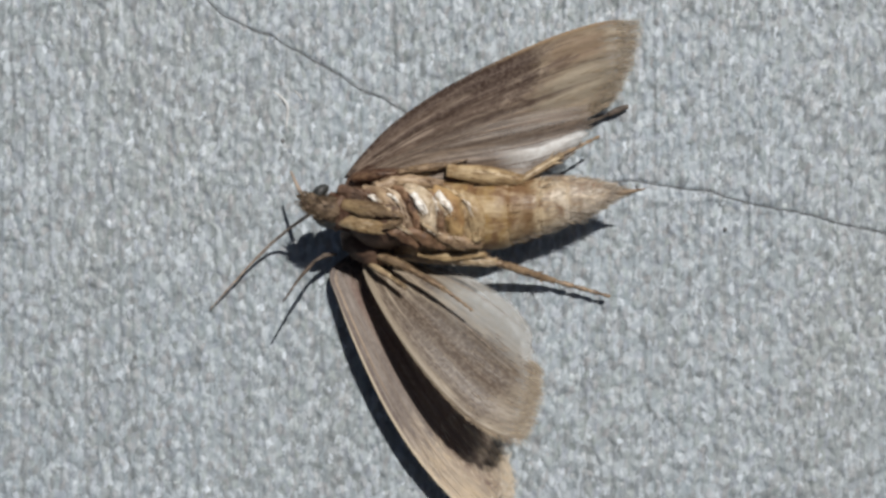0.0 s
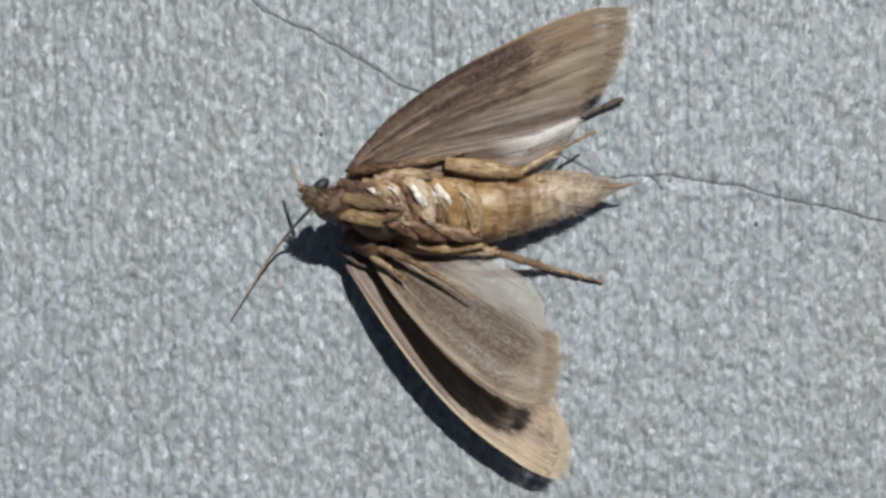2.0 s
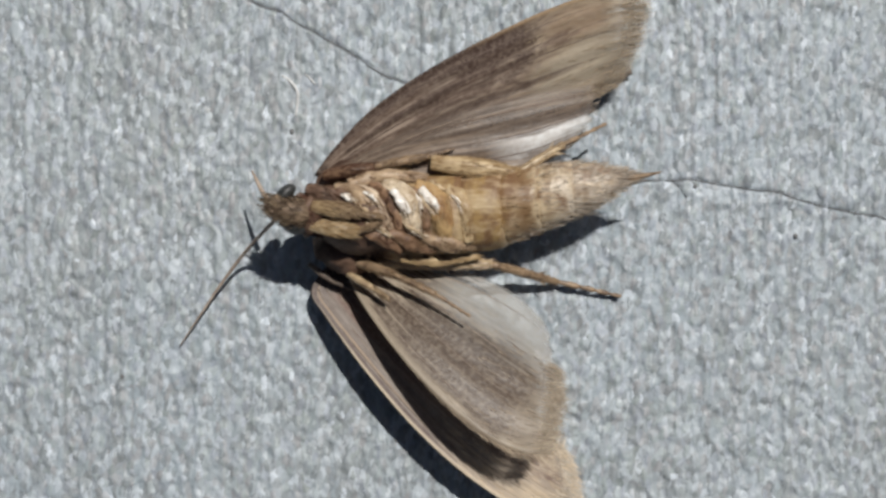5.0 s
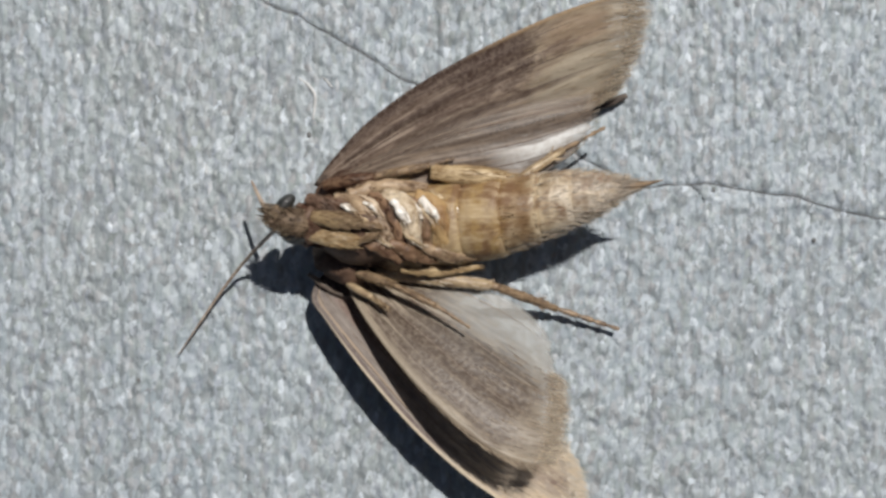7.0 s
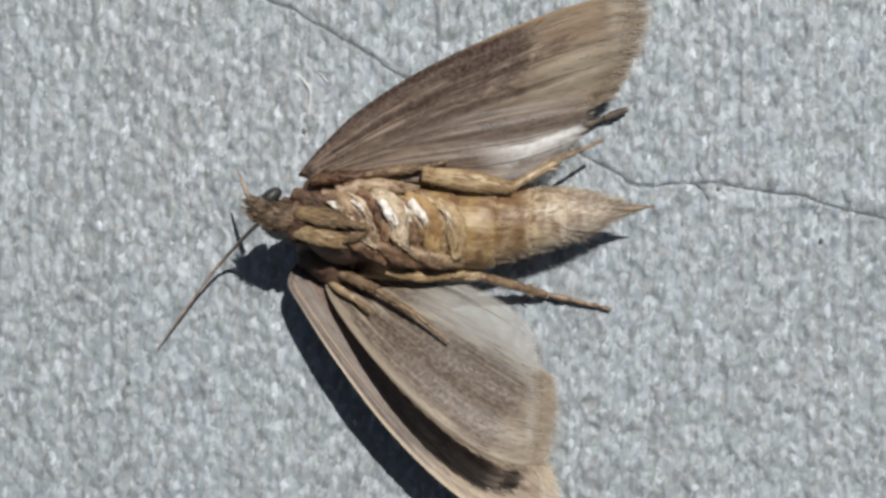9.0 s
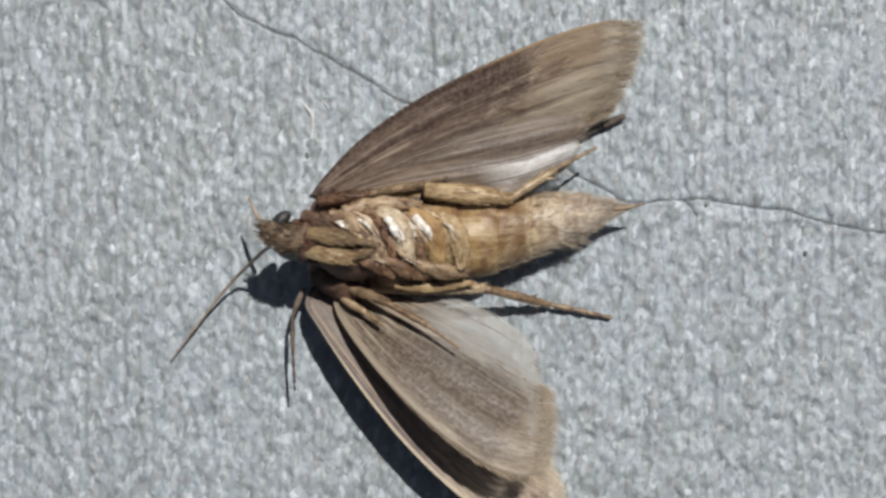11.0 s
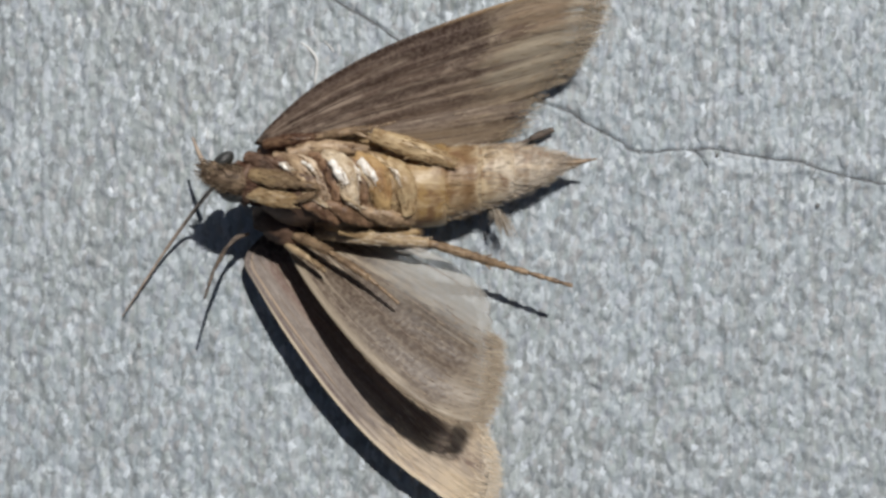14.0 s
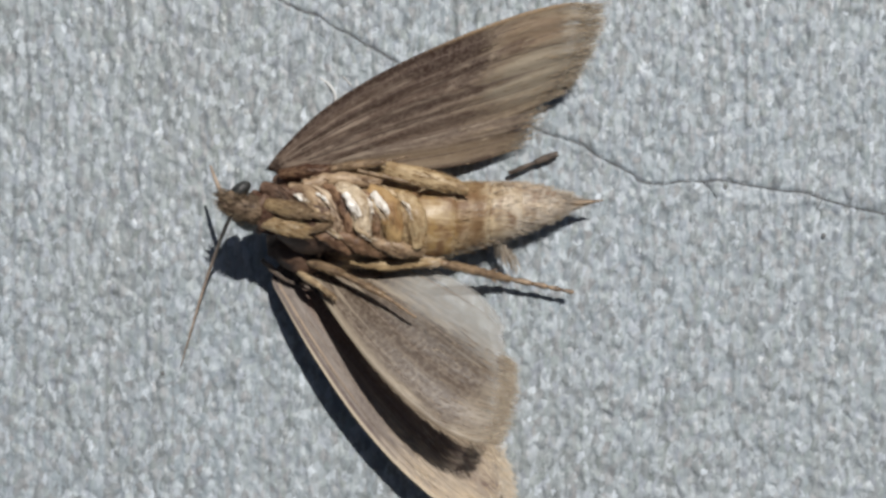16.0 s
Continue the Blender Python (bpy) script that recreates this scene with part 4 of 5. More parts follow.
# legs and antennae
def leg(name, label, joints, radii, materials):
    """joints: hip, knee, ankle, foot. The upper leg carries the shin and the foot."""
    hip, short = joints[0], name == "foreleg" or materials[0] is AMBER
    p = about(joints, hip)
    upper = place_at(part(name, *tube([p[0], tuple((a + b) / 2 + (0.12 if k == 2 else 0) for k, (a, b) in enumerate(zip(p[0], p[1]))), p[1]], [radii[0] * (0.75 if short else 0.8), radii[0], radii[0] * (0.5 if short else 0.7)], 12, 20, flat=0.7 if short else 1.0, rough=0.05), materials[0], moth, label), hip)
    mid = tuple((a + b) / 2 + (0.12 if k == 2 else 0) for k, (a, b) in enumerate(zip(p[0], p[1])))
    if name != "leg_tip" and not short:
        part("down", *coat([p[0], mid, p[1]], [radii[0] * 0.8, radii[0], radii[0] * 0.7], 170, 0.28, 0.013, int(abs(hip[0]) * 97) + 3, lift=0.1), {LEG_PALE: FUR_CREAM, AMBER: FUR_STRAW, OLIVE: FUR_STRAW, CLAY: FUR_CLAY}.get(materials[0], FUR_TAN), upper, kind="stuff")
    if short and materials[0] is not LEG_DARK:
        lay = {AMBER: FUR_STRAW, LEG_PALE: FUR_STRAW, OLIVE: FUR_TAN}.get(materials[0], FUR_ROSE)
        part("down", *coat([p[0], mid, p[1]], [radii[0] * 0.75, radii[0], radii[0] * 0.5], 360, 0.3, 0.012, int(abs(hip[1]) * 97) + 3, lift=0.12, flat=0.7), lay, upper, kind="stuff")
    if len(p) > 2:
        shin = part("shin", *tube([p[1], tuple((a + b) / 2 for a, b in zip(p[1], p[2])), p[2]], [radii[1] * 0.8, radii[1], radii[1] * 0.7], 8, 14, rough=0.08), materials[1], upper)
        if materials[1] is not LEG_DARK:
            part("shin_hair", *coat([p[1], tuple((a + b) / 2 for a, b in zip(p[1], p[2])), p[2]], [radii[1] * 0.8, radii[1], radii[1] * 0.7], 90, 0.22, 0.011, int(abs(hip[0]) * 53) + 7, lift=0.14), FUR_TAN, upper, kind="stuff")
        d = (Vector(p[2]) - Vector(p[1])).normalized()
        for f, s in ((0.62, 1), (0.66, -1)) if name == "hindleg" else ():
            o = Vector(p[1]).lerp(Vector(p[2]), f)
            w = d * 0.55 + Vector((0, 0, 1)).cross(d) * 0.32 * s + Vector((0, 0, 0.1))
            part("spur", *tube([tuple(o), tuple(o + w * 0.5), tuple(o + w)], [0.05, 0.045, 0.01], 6, 8), materials[1], upper)
    if len(p) > 3:
        k = [Vector(p[2]).lerp(Vector(p[3]), f) for f in (0, 0.34, 0.58, 0.8, 1)]
        for a, b, w in zip(k, k[1:], (1.0, 0.9, 0.82, 0.7)):
            r = radii[2] * w
            part("foot_joint", *tube([tuple(a), tuple(a.lerp(b, 0.6)), tuple(b)], [r * 0.62, r * 0.95, r * 0.78], 8, 8, rough=0.1), materials[2], upper)
    return upper


lower_hindleg = leg("hindleg", "tan hind leg stretched out beside the abdomen", [(1.281, -1.612, 2.1), (5.478, -1.809, 1.9), (7.965, -2.542, 0.36), (10.356, -3.146, 0.13)], [0.25, 0.17, 0.12], [LEG_PALE, CHITIN, CHITIN])
upper_hindleg = leg("hindleg", "tan hind leg held along the abdomen", [(3.40, 1.83, 3.0), (6.45, 1.50, 2.9), (8.15, 2.58, 2.4), (9.75, 3.42, 1.6)], [0.35, 0.16, 0.10], [AMBER, LEG_PALE, CHITIN])
lower_midleg = leg("midleg", "thin brown middle leg lying over the hindwing", [(0.045, -1.376, 1.9), (1.95, -2.168, 2.9), (3.344, -2.947, 3.3), (4.509, -3.817, 3.5)], [0.19, 0.12, 0.08], [CHITIN, CHITIN, CHITIN])
leg("midleg", "brown middle leg folded against the wing", [(-0.442, 1.518, 2.6), (1.372, 1.736, 2.9), (3.351, 2.059, 3.0), (4.248, 2.302, 2.9)], [0.22, 0.16, 0.07], [CLAY, CHITIN, CHITIN])
leg("foreleg", "pale front leg folded on the breast", [(-0.836, -0.238, 3.6), (0.809, -0.547, 4.0), (1.598, -0.276, 4.2)], [0.31, 0.12], [LEG_PALE, CHITIN])
leg("foreleg", "brown front leg folded on the breast", [(-0.727, 0.382, 3.8), (0.818, 0.091, 4.2), (1.647, -0.095, 4.3)], [0.29, 0.11], [OLIVE, CHITIN])
leg("leg_tip", "small pale leg end beside the breast", [(0.30, -2.037, 2.1), (1.15, -2.501, 2.75), (1.75, -2.926, 3.05)], [0.15, 0.09], [LEG_PALE, LEG_PALE])
free_foreleg = leg("foreleg", "thin dark front leg that kicks out beside the head", [(-1.224, -1.62, 1.2), (-0.283, -2.348, 1.4), (1.054, -2.762, 1.4), (2.266, -3.137, 1.1)], [0.12, 0.09, 0.07], [LEG_DARK, LEG_DARK, LEG_DARK])
# leg end given a dark colour in place of the shadow at the wing edge
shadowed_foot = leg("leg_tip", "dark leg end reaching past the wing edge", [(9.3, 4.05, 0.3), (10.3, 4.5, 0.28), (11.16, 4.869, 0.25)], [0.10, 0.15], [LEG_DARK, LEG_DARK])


# the limb bases and plates that overlap on the breast: line, half widths, skin, hair
BREAST = [
    ("limb_base", [(-0.95, 1.0), (-0.5, 0.86), (0.05, 0.46)], [0.20, 0.30, 0.16], THORAX, FUR),
    ("limb_base", [(-0.35, 0.89), (0.39, 0.66), (1.17, -0.31)], [0.17, 0.26, 0.15], THORAX, FUR_CLAY),
    ("limb_base", [(0.07, 1.02), (0.90, 0.75), (1.68, -0.50)], [0.20, 0.30, 0.17], ROSE, FUR_ROSE),
    ("limb_base", [(0.80, 1.02), (1.40, 0.66), (2.01, -0.73)], [0.15, 0.22, 0.15], ROSE_PALE, FUR_ROSE),
    ("limb_base", [(1.27, 1.07), (1.87, 0.70), (2.28, -0.50)], [0.15, 0.22, 0.15], CLAY, FUR_CLAY),
    ("breast_plate", [(1.68, 1.02), (2.42, 0.66), (2.74, -0.59)], [0.26, 0.45, 0.26], GLOSSY, FUR_CREAM),
    ("limb_base", [(2.51, 0.93), (3.00, 0.56), (3.25, -0.82)], [0.15, 0.22, 0.17], CLAY, FUR_TAN),
    ("breast_plate", [(2.84, 0.98), (3.53, 0.56), (3.81, -0.78)], [0.26, 0.45, 0.28], BELLY_FRONT, FUR_STRAW),
    ("limb_base", [(3.58, 0.93), (4.01, 0.52), (4.22, -0.92)], [0.15, 0.20, 0.15], OLIVE, FUR_TAN),
    ("breast_plate", [(3.85, 0.84), (4.41, 0.42), (4.68, -0.92)], [0.26, 0.43, 0.26], AMBER, FUR_STRAW),
    ("limb_base", [(0.80, -0.45), (1.54, -0.68), (2.24, -1.24)], [0.17, 0.28, 0.15], CLAY, FUR_CLAY),
    ("limb_base", [(1.91, -0.55), (2.51, -0.92), (3.34, -1.24)], [0.17, 0.30, 0.17], CLAY, FUR_ROSE),
    ("limb_base", [(3.02, -0.73), (3.81, -1.01), (4.82, -1.15)], [0.17, 0.34, 0.17], ROSE, FUR_TAN),
    ("limb_base", [(2.24, -1.56), (3.48, -1.65), (5.01, -1.52)], [0.11, 0.20, 0.11], OLIVE, FUR_STRAW),
    ("limb_base", [(0.48, 1.16), (1.68, 1.37), (3.25, 1.28)], [0.17, 0.28, 0.15], ROSE, FUR_ROSE),
    ("limb_base", [(1.91, 1.60), (3.02, 1.76), (3.85, 1.49)], [0.15, 0.22, 0.15], OLIVE, FUR_TAN),
    ("foot_and_glint", [(3.34, 1.14), (3.94, 0.79), (4.59, 0.33)], [0.07, 0.08, 0.05], LEG_PALE, FUR_STRAW),
    ("foot_and_glint", [(0.48, 0.66), (0.99, 0.29), (1.50, -0.45)], [0.06, 0.08, 0.05], LEG_PALE, FUR_ROSE),
    # three thin pale streaks added for bright crescents and glints
    ("foot_and_glint", [(2.98, 0.84), (3.18, 0.52), (3.37, 0.10)], [0.05, 0.085, 0.04], LEG_PALE, FUR_CREAM),
    ("foot_and_glint", [(1.13, -0.27), (1.54, -0.45), (1.96, -0.73)], [0.05, 0.085, 0.04], LEG_PALE, FUR_CREAM),
    ("foot_and_glint", [(2.42, -0.27), (2.70, -0.55), (3.11, -0.78)], [0.05, 0.085, 0.04], LEG_PALE, FUR_CREAM),
    # highlights on the breast, shaped as small white lobes
    ("glint_patch", [(1.04, 0.82), (1.24, 0.70), (1.50, 0.47)], [0.04, 0.09, 0.04], GLINT, FUR_CREAM),
    ("glint_patch", [(2.79, 0.70), (2.93, 0.47), (3.02, 0.19)], [0.04, 0.09, 0.04], GLINT, FUR_CREAM),
    ("glint_patch", [(4.08, 0.66), (4.27, 0.42), (4.41, 0.10)], [0.04, 0.09, 0.04], GLINT, FUR_CREAM),
    ("glint_patch", [(0.30, 0.75), (0.48, 0.70), (0.71, 0.56)], [0.04, 0.09, 0.04], GLINT, FUR_CREAM),
    ("glint_patch", [(2.02, 0.80), (2.32, 0.48), (2.60, 0.02)], [0.10, 0.20, 0.09], GLINT, FUR_CREAM),
    ("glint_patch", [(3.02, 0.86), (3.30, 0.52), (3.72, -0.05)], [0.12, 0.17, 0.04], GLINT, FUR_CREAM),
]


def make_breast():
    for k, (name, line, radii, skin, hair) in enumerate(BREAST):
        pts = []
        for (x, y), f, r in zip(spline(line, 5), (0.0, 0.5, 1.0, 0.6, 0.0), np.interp([0, 1, 2, 3, 4], [0, 2, 4], radii)):
            back = max(0.0, x - 2.2)
            z = 2.40 - 0.2 * back + (1.62 - 0.06 * back) * math.sqrt(max(0.04, 1 - ((y + 0.06) / 1.72) ** 2)) - 0.16 + 0.2 * f * r
            pts.append((x, y, z + {"foot_and_glint": 0.25, "glint_patch": 0.33}.get(name, 0.0)))
        slim = name in ("foot_and_glint", "glint_patch")
        lobe(name, pts, np.interp([0, 1, 2, 3, 4], [0, 2, 4], radii), skin, hair, thorax, 60 + k, 0.8, 30 if slim else 150)


make_breast()

upper_antenna_hinge, lower_antenna_hinge = (-2.28, 0.62, 3.3), (-1.951, 0.064, 3.6)
place_at(part("antenna", *tube(about([(-2.28, 0.62, 3.3), (-2.62, 1.05, 2.9), (-2.98, 1.76, 2.55)], upper_antenna_hinge), [0.10, 0.085, 0.045], 7, 16), ANTENNA, moth, "short upright brown antenna"), upper_antenna_hinge)
lower_antenna = place_at(part("antenna", *tube(about([(-1.951, 0.064, 3.6), (-2.636, -0.473, 2.5), (-3.618, -1.375, 1.0), (-4.434, -2.416, 0.45), (-5.205, -3.613, 0.28), (-5.997, -4.864, 0.16)], lower_antenna_hinge), [0.08, 0.072, 0.066, 0.056, 0.042, 0.018], 7, 40), ANTENNA, moth, "long thin brown antenna"), lower_antenna_hinge)


# ---------------------------------------------------------------- small things on the ground
def lint(name, label, line, radius):
    pts = [(x, y, level(x, y) + radius * 0.7) for x, y in line]
    ob = tagged(part(name, *tube(pts, [radius * 0.5] + [radius] * (len(pts) - 2) + [radius * 0.5], 7, 24, flat=0.6), LINT), label, "lint")
    return ob


lint("lint_fibre", "small bent white fibre stuck to the ground", [(-5.39, 6.89), (-5.05, 6.64), (-4.79, 6.26), (-4.79, 5.79), (-4.85, 5.32)], 0.062)
lint("lint_fibre", "tiny white fibre stuck to the ground", [(-4.47, 6.92), (-4.30, 6.75), (-4.13, 6.54)], 0.045)


def grit(x, y, r):
    ob = part("grit", *blob((0, 0, 0), (r, r * 1.3, r * 0.7), 6, 8, 0.3, x), GRIT)
    ob.location = (x * MM, y * MM, (level(x, y) + r * 0.3) * MM)
    return tagged(ob, "tiny dark speck of grit on grey ground", "grit", "specks of grit")


for gx, gy, gr in [(-5.00, 4.75, 0.09), (-11.40, -4.55, 0.07), (10.29, 2.71, 0.07), (14.08, 0.83, 0.08)]:
    grit(gx, gy, gr)


# ---------------------------------------------------------------- what moves
# the moth pushes itself along the ground (seconds, millimetres, degrees)
BODY = [
        (0.0, -1.36, 1.45, -0.90),
        (0.5, -2.50, 1.25, -2.73),
        (1.0, -2.86, 1.37, 2.01),
        (1.5, -2.97, 1.40, -0.00),
        (3.7, -2.97, 1.40, -0.00),
        (6.0, -3.20, 1.42, 3.22),
        (6.5, -3.36, 1.35, 1.75),
        (7.0, -3.69, 1.19, 2.12),
        (7.5, -4.07, 1.34, -1.14),
        (9.0, -4.01, 1.25, -1.41),
        (9.2, -4.01, 1.25, -1.41),
        (11.5, -3.80, 1.45, 1.19),
        (12.0, -4.36, 1.58, 0.24),
        (12.5, -5.29, 1.32, -0.92),
        (13.0, -5.49, 1.56, -0.19),
        (13.5, -5.58, 1.48, 0.23),
        (14.0, -5.89, 1.28, 0.18),
        (14.5, -6.06, 1.45, -0.73),
        (15.0, -6.31, 1.34, -1.32),
        (16.0, -6.13, 1.44, -1.48),
    ]
# turns of its parts against the body (seconds, degrees; for the wings also the shift of the wing root in millimetres)
ABDOMEN = [
        (0.0, 0.61),
        (0.5, -0.20),
        (1.0, 0.80),
        (1.5, -0.00),
        (3.7, -0.00),
        (6.0, 1.54),
        (6.5, 1.17),
        (7.0, 0.92),
        (7.5, -0.30),
        (9.0, -0.40),
        (9.2, -0.40),
        (11.5, 0.73),
        (12.0, 0.66),
        (12.5, -0.20),
        (13.0, 0.16),
        (13.5, 0.28),
        (14.0, 0.24),
        (14.5, -0.34),
        (15.0, -0.48),
        (16.0, -0.67),
    ]
UPPER_FORE = [
        (0.0, -1.50, 0.00, 0.00),
        (0.5, 0.00, -0.15, 0.00),
        (1.0, -2.50, 0.00, 0.00),
        (1.5, 0.00, 0.00, 0.00),
        (3.7, 0.00, 0.00, 0.00),
        (6.0, -4.50, 0.00, 0.00),
        (6.5, -2.50, 0.00, 0.00),
        (7.0, -2.50, 0.00, 0.00),
        (7.5, -0.50, -0.15, 0.00),
        (9.0, -1.50, -0.15, 0.15),
        (9.2, -1.50, -0.15, 0.15),
        (11.5, -6.00, 0.00, 0.15),
        (12.0, -9.00, -0.15, 0.15),
        (12.5, -4.00, 0.00, 0.15),
        (13.0, -7.50, 0.00, 0.00),
        (13.5, -10.00, 0.00, 0.00),
        (14.0, -6.00, 0.00, 0.00),
        (14.5, -4.00, -0.15, 0.15),
        (15.0, -2.00, 0.00, 0.00),
        (16.0, -1.50, -0.15, 0.15),
    ]
LOWER_FORE = [
        (0.0, -11.00, -0.60, -0.15),
        (0.5, -1.50, 0.00, 0.00),
        (1.0, -2.00, -0.15, -0.15),
        (1.5, 0.00, 0.00, 0.00),
        (3.7, 0.00, 0.00, 0.00),
        (6.0, 2.50, -0.60, -0.60),
        (6.5, -2.00, -0.30, 0.00),
        (7.0, 2.00, -0.30, -0.15),
        (7.5, 2.60, -0.35, 0.00),
        (9.0, 2.00, -0.45, 0.30),
        (9.2, 2.00, -0.45, 0.30),
        (11.5, -2.50, -0.30, 0.00),
        (12.0, -6.00, -0.30, -0.15),
        (12.5, -4.50, -0.60, 0.15),
        (13.0, -7.60, -0.65, 0.00),
        (13.5, -6.50, -0.45, -0.30),
        (14.0, -0.50, -0.60, -0.30),
        (14.5, -0.50, -0.15, 0.00),
        (15.0, -1.50, 0.15, 0.15),
        (16.0, -1.00, 0.00, 0.00),
    ]
LOWER_HIND = [
        (0.0, -6.00, -0.30, -0.15),
        (0.5, 2.50, 0.00, 0.00),
        (1.0, -0.50, 0.00, 0.00),
        (1.5, 0.00, 0.00, 0.00),
        (3.7, 0.00, 0.00, 0.00),
        (6.0, -5.50, 0.00, 0.00),
        (6.5, -5.00, -0.15, 0.00),
        (7.0, -3.00, 0.00, 0.00),
        (7.5, 3.00, 0.00, 0.00),
        (9.0, 3.00, -0.15, -0.15),
        (9.2, 3.00, -0.15, -0.15),
        (11.5, -2.50, -0.30, -0.30),
        (12.0, -7.00, 0.00, 0.00),
        (12.5, -6.50, 0.00, 0.00),
        (13.0, -9.50, 0.00, 0.00),
        (13.5, -10.50, 0.00, 0.00),
        (14.0, -1.00, 0.00, 0.00),
        (14.5, 1.00, 0.15, 0.15),
        (15.0, 0.50, 0.30, 0.15),
        (16.0, -1.00, 0.30, 0.30),
    ]
HIND_LEG = [
        (0.0, -0.94),
        (0.5, 6.25),
        (1.0, -2.71),
        (1.5, 0.00),
        (3.7, 0.00),
        (6.0, -2.51),
        (6.5, -7.07),
        (7.0, -5.97),
        (7.5, 1.37),
        (9.0, 2.58),
        (9.2, 2.58),
        (11.5, -1.86),
        (12.0, -13.03),
        (12.5, -5.69),
        (13.0, -8.42),
        (13.5, -7.38),
        (14.0, -1.99),
        (14.5, -0.55),
        (15.0, 3.13),
        (16.0, 3.92),
    ]
FEELER = [
        (0.0, -9.66),
        (0.5, -7.90),
        (1.0, -3.01),
        (1.5, 0.00),
        (3.7, 0.00),
        (6.0, -6.37),
        (6.5, -4.39),
        (7.0, -4.35),
        (7.5, -1.50),
        (9.0, -2.26),
        (9.2, -2.26),
        (11.5, -7.31),
        (12.0, -5.47),
        (12.5, -6.81),
        (13.0, -4.64),
        (13.5, -5.00),
        (14.0, -1.74),
        (14.5, 14.63),
        (15.0, 17.01),
        (16.0, 16.90),
    ]
UPPER_LEG = [
        (0.0, 0.00),
        (1.5, -1.08),
        (3.7, -1.08),
        (6.0, -3.33),
        (6.5, -1.61),
        (7.0, -0.67),
        (7.5, -1.37),
        (9.0, -0.59),
        (9.2, -0.59),
        (11.5, -1.13),
        (12.0, -4.23),
        (12.5, 3.43),
        (13.0, -4.50),
        (13.5, -7.50),
        (14.0, -12.50),
        (14.5, -10.50),
        (15.0, -7.50),
        (16.0, -6.50),
    ]
MIDDLE_LEG = [
        (0.0, 0.00),
        (1.5, 0.21),
        (3.7, 0.21),
        (6.0, 4.26),
        (6.5, -0.28),
        (7.0, 2.09),
        (7.5, 0.31),
        (9.0, -0.42),
        (9.2, -0.42),
        (11.5, -0.05),
        (12.5, -9.46),
        (13.0, -13.93),
        (13.5, -8.89),
        (14.5, 2.75),
        (15.0, 7.64),
        (16.0, 4.20),
    ]
# the hind leg's lift off the ground
LIFT = [(0.0, 3), (0.5, 6), (1.0, 0), (3.7, 0), (6.0, 4), (6.5, 6), (7.0, 2), (7.5, 0), (9.2, 0), (11.5, 1), (12.0, 3), (12.5, 1), (13.0, 1), (13.5, 5), (14.0, 14), (14.5, 12), (15.0, 20), (15.5, 9), (16.0, 4)]

KICK = [(0.0, -98, 55), (0.3, -96, 50), (0.5, -90, 45), (0.75, -45, 20), (1.0, 0, 0), (9.2, 0, 0), (10.6, -42, 5), (11.3, -84, 10), (11.6, -84, 12), (12.0, -94, 58), (12.35, -50, 25), (12.6, 0, 0), (13.6, 0, 0), (13.8, -40, 30), (14.0, -76, 58), (14.25, -38, 30), (14.5, 0, 0), (16.0, 0, 0)]
# the tail's lift, in degrees
TAIL = [(0.0, 10), (0.5, 15), (1.0, 11), (1.5, 3), (3.7, 3), (5.0, 13), (6.0, 17), (7.0, 17), (7.5, 8), (8.5, 6), (9.2, 6), (11.5, 3), (12.0, 5), (12.5, 7), (13.0, 2), (14.0, 2), (15.0, 0), (16.0, 1)]
# how far the upper hindwing is tucked in under the forewing
TUCK = [(0.0, 0.0), (9.2, 0.0), (11.5, 0.1), (13.0, 0.25), (13.5, 0.6), (14.0, 1.0), (16.0, 1.0)]
# how far the raised hind leg folds its shin back over the thigh, in degrees
BENT = [(0.0, 0), (13.5, 0), (13.6, 20), (13.7, 55), (13.8, 90), (13.9, 125), (14.0, 147), (16.0, 150)]
# how far the wisp under the tail hangs out to the side, in degrees
WISP = [(0.0, 62), (9.2, 62), (11.3, 50), (11.8, 30), (12.3, 4), (13.5, 0), (16.0, 0)]
# the foot under the wing: seconds, millimetres along and across
FOOT = [(0.0, 0.0, 0.0), (3.7, 0.0, 0.0), (6.0, -0.3, 0.6), (7.5, -0.35, -0.5), (9.2, -0.4, -0.25), (12.5, 0.1, -0.3), (13.0, 0.0, -1.0), (13.5, -0.8, -2.2), (14.5, -1.2, -2.6), (16.0, -1.3, -2.1)]


# how far the lower wings rise off the ground, in millimetres
RISE = [(0.0, -0.35), (0.5, -0.35), (1.0, -0.3), (1.5, -0.1), (3.7, 0.0), (6.0, -0.2), (7.0, 0.25), (7.5, 0.5), (9.0, 0.6), (9.2, 0.6), (11.5, 0.3), (12.0, 0.55), (12.5, 0.1), (13.0, -0.1), (14.0, -0.3), (16.0, -0.1)]


def swing(ob, hinge, rows, rise=0.0):
    """Turns a part about its joint."""
    up = lambda t: rise * float(np.interp(t, [r[0] for r in RISE], [r[1] for r in RISE]))
    walk(ob, [(r[0], pose((hinge[0] + sum(r[2:3])) * MM, (hinge[1] + sum(r[3:4])) * MM, (hinge[2] + up(r[0])) * MM, 0, 0, r[1])) for r in rows])


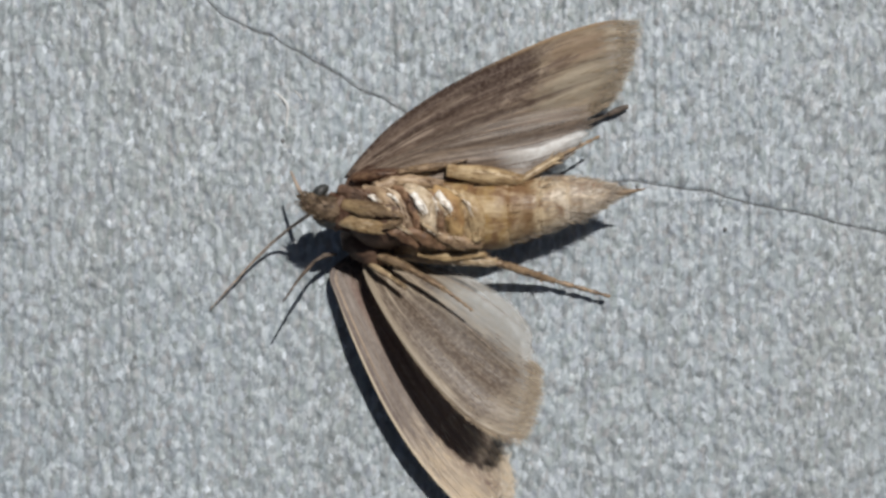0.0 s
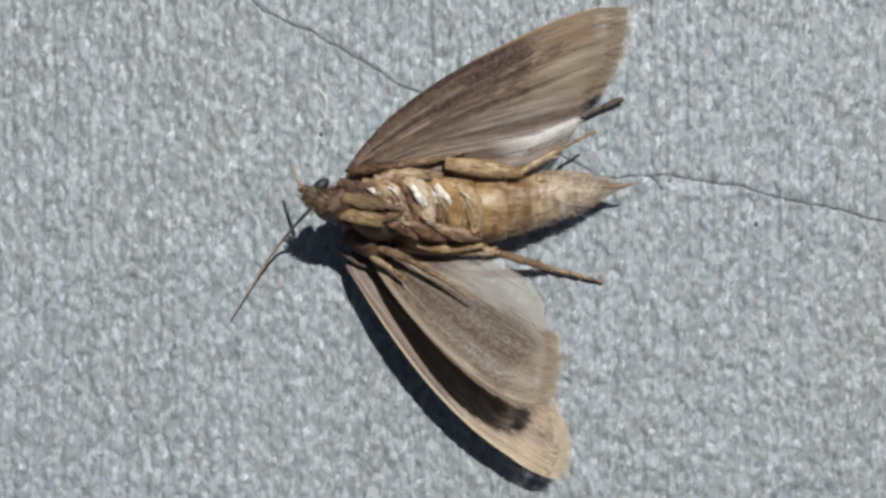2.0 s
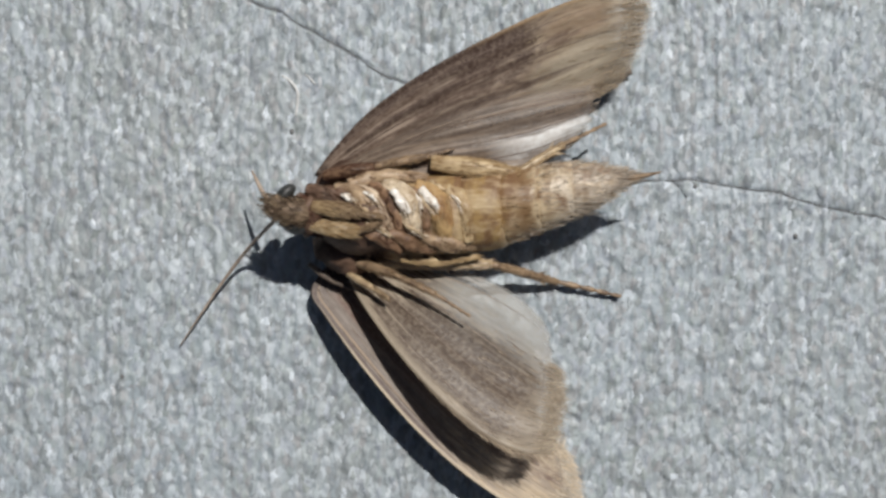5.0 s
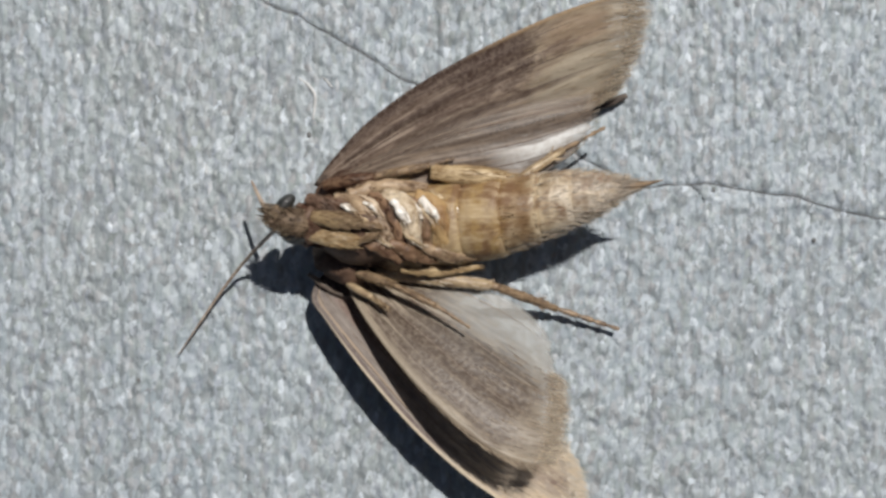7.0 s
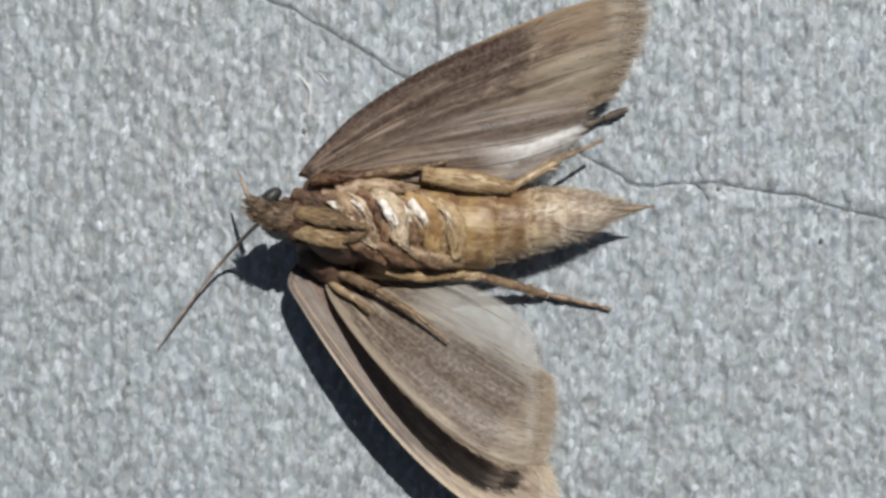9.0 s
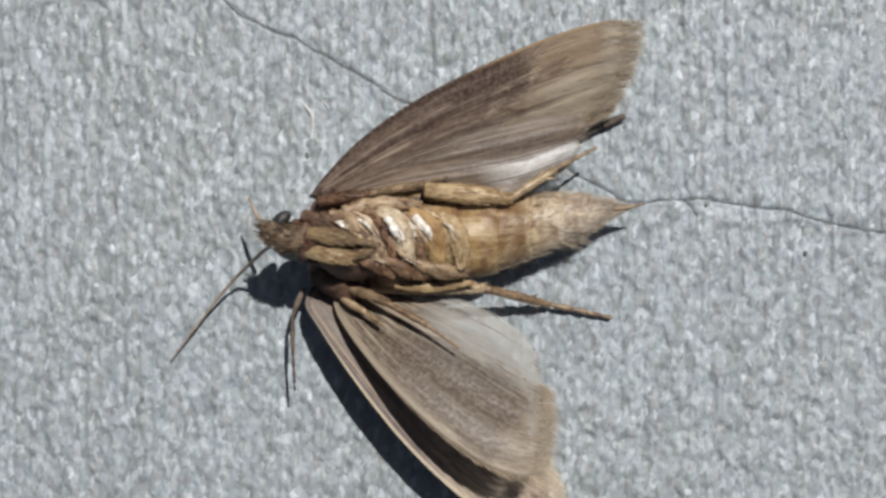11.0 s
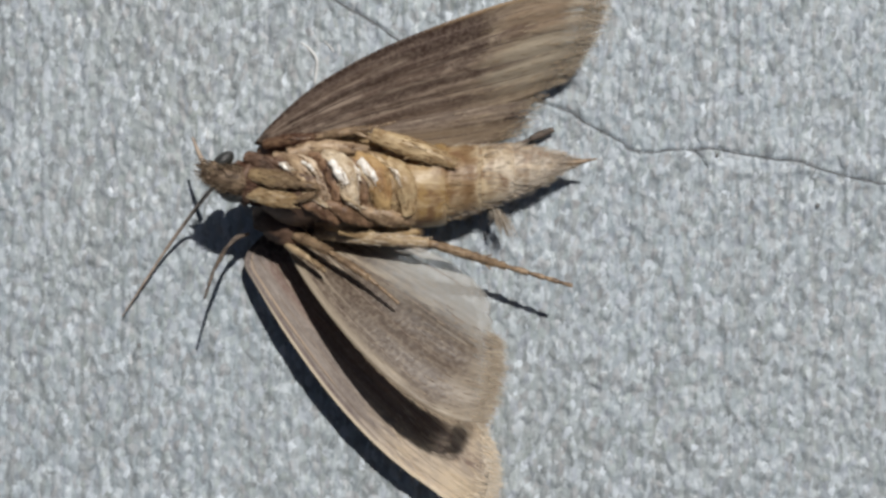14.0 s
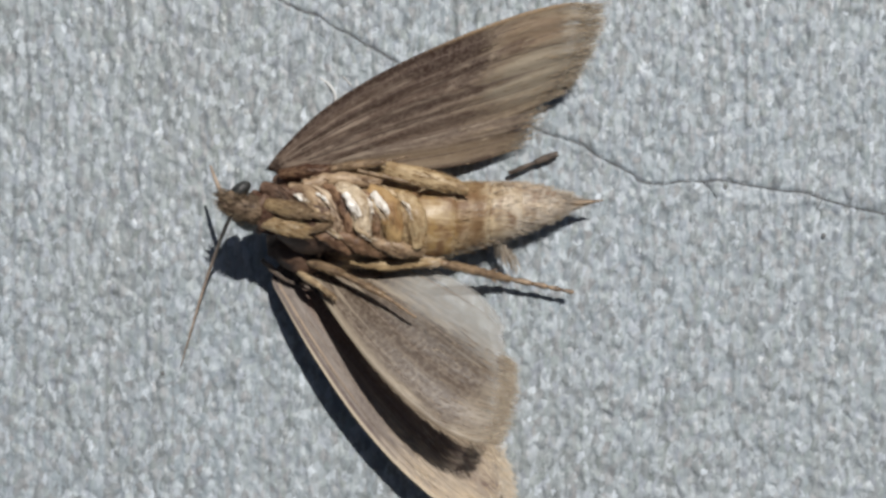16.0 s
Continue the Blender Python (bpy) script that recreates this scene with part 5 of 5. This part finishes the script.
def motions():
    walk(moth, [(t, pose(x * MM, y * MM, 0, 0, 0, a)) for t, x, y, a in BODY])
    bend = lambda t: float(np.interp(t, [r[0] for r in ABDOMEN], [r[1] for r in ABDOMEN]))
    tail = lambda t: float(np.interp(t, [r[0] for r in TAIL], [r[1] for r in TAIL]))
    at = abdomen.location.copy()
    walk(abdomen, [(t, pose(*at, 0, -tail(t), bend(t))) for t in sorted({r[0] for r in ABDOMEN + TAIL})])
    walk(tail_wisp, [(t, pose(*[c * MM for c in WISP_AT], 0, 0, a)) for t, a in WISP])
    tuck = lambda t: float(np.interp(t, [r[0] for r in TUCK], [r[1] for r in TUCK]))
    # the upper forewing leans back as it closes over the hindwing
    lean = lambda t: (9 * tuck(t), 7 * tuck(t))
    walk(upper_forewing, [(t, pose((UF_HINGE[0] + dx) * MM, (UF_HINGE[1] + dy) * MM, (UF_HINGE[2] + 0.4 * tuck(t)) * MM, *lean(t), a)) for t, a, dx, dy in UPPER_FORE])
    walk(upper_hindwing, [(t, pose((UH_HINGE[0] + dx - 0.5 * tuck(t)) * MM, (UH_HINGE[1] + dy) * MM, (UH_HINGE[2] - 1.9 * tuck(t)) * MM, 0, 0, a + 13 * tuck(t))) for t, a, dx, dy in UPPER_FORE])
    walk(wing_fold, [(t, pose((UF_HINGE[0] + dx) * MM, (UF_HINGE[1] + dy) * MM, (UF_HINGE[2] + 0.4 * tuck(t)) * MM, *lean(t), a + 15 * (1 - tuck(t)))) for t, a, dx, dy in UPPER_FORE])
    swing(lower_forewing, LF_HINGE, LOWER_FORE, 1.0)
    swing(lower_hindwing, LH_HINGE, LOWER_HIND, 0.5)
    lift = lambda t: float(np.interp(t, [r[0] for r in LIFT], [r[1] for r in LIFT]))
    turn = lambda t: float(np.interp(t, [r[0] for r in HIND_LEG], [r[1] for r in HIND_LEG]))
    hip = lower_hindleg.location.copy()
    walk(lower_hindleg, [(t, pose(*hip, 0, -lift(t), turn(t))) for t in sorted({r[0] for r in HIND_LEG + LIFT})])
    hip = free_foreleg.location.copy()
    walk(free_foreleg, [(t, pose(*hip, 0, -up, a)) for t, a, up in KICK])
    at = shadowed_foot.location.copy()
    walk(shadowed_foot, [(t, pose(at.x + x * MM, at.y + y * MM, at.z)) for t, x, y in FOOT])
    swing(upper_hindleg, tuple(c / MM for c in upper_hindleg.location), UPPER_LEG)
    knee = Vector((3.05, -0.33, -0.1)) * MM
    for piece in upper_hindleg.children:
        if piece.name.split(".")[0] in ("shin", "shin_hair", "spur", "foot_joint"):
            rows = []
            for t, a in BENT:
                up = -0.16 * a
                at = knee - Euler((0, math.radians(up), math.radians(a))).to_matrix() @ knee
                rows.append((t, pose(*at, 0, up, a)))
            walk(piece, rows)
    swing(lower_midleg, tuple(c / MM for c in lower_midleg.location), MIDDLE_LEG)
    swing(lower_antenna, lower_antenna_hinge, FEELER)


motions()
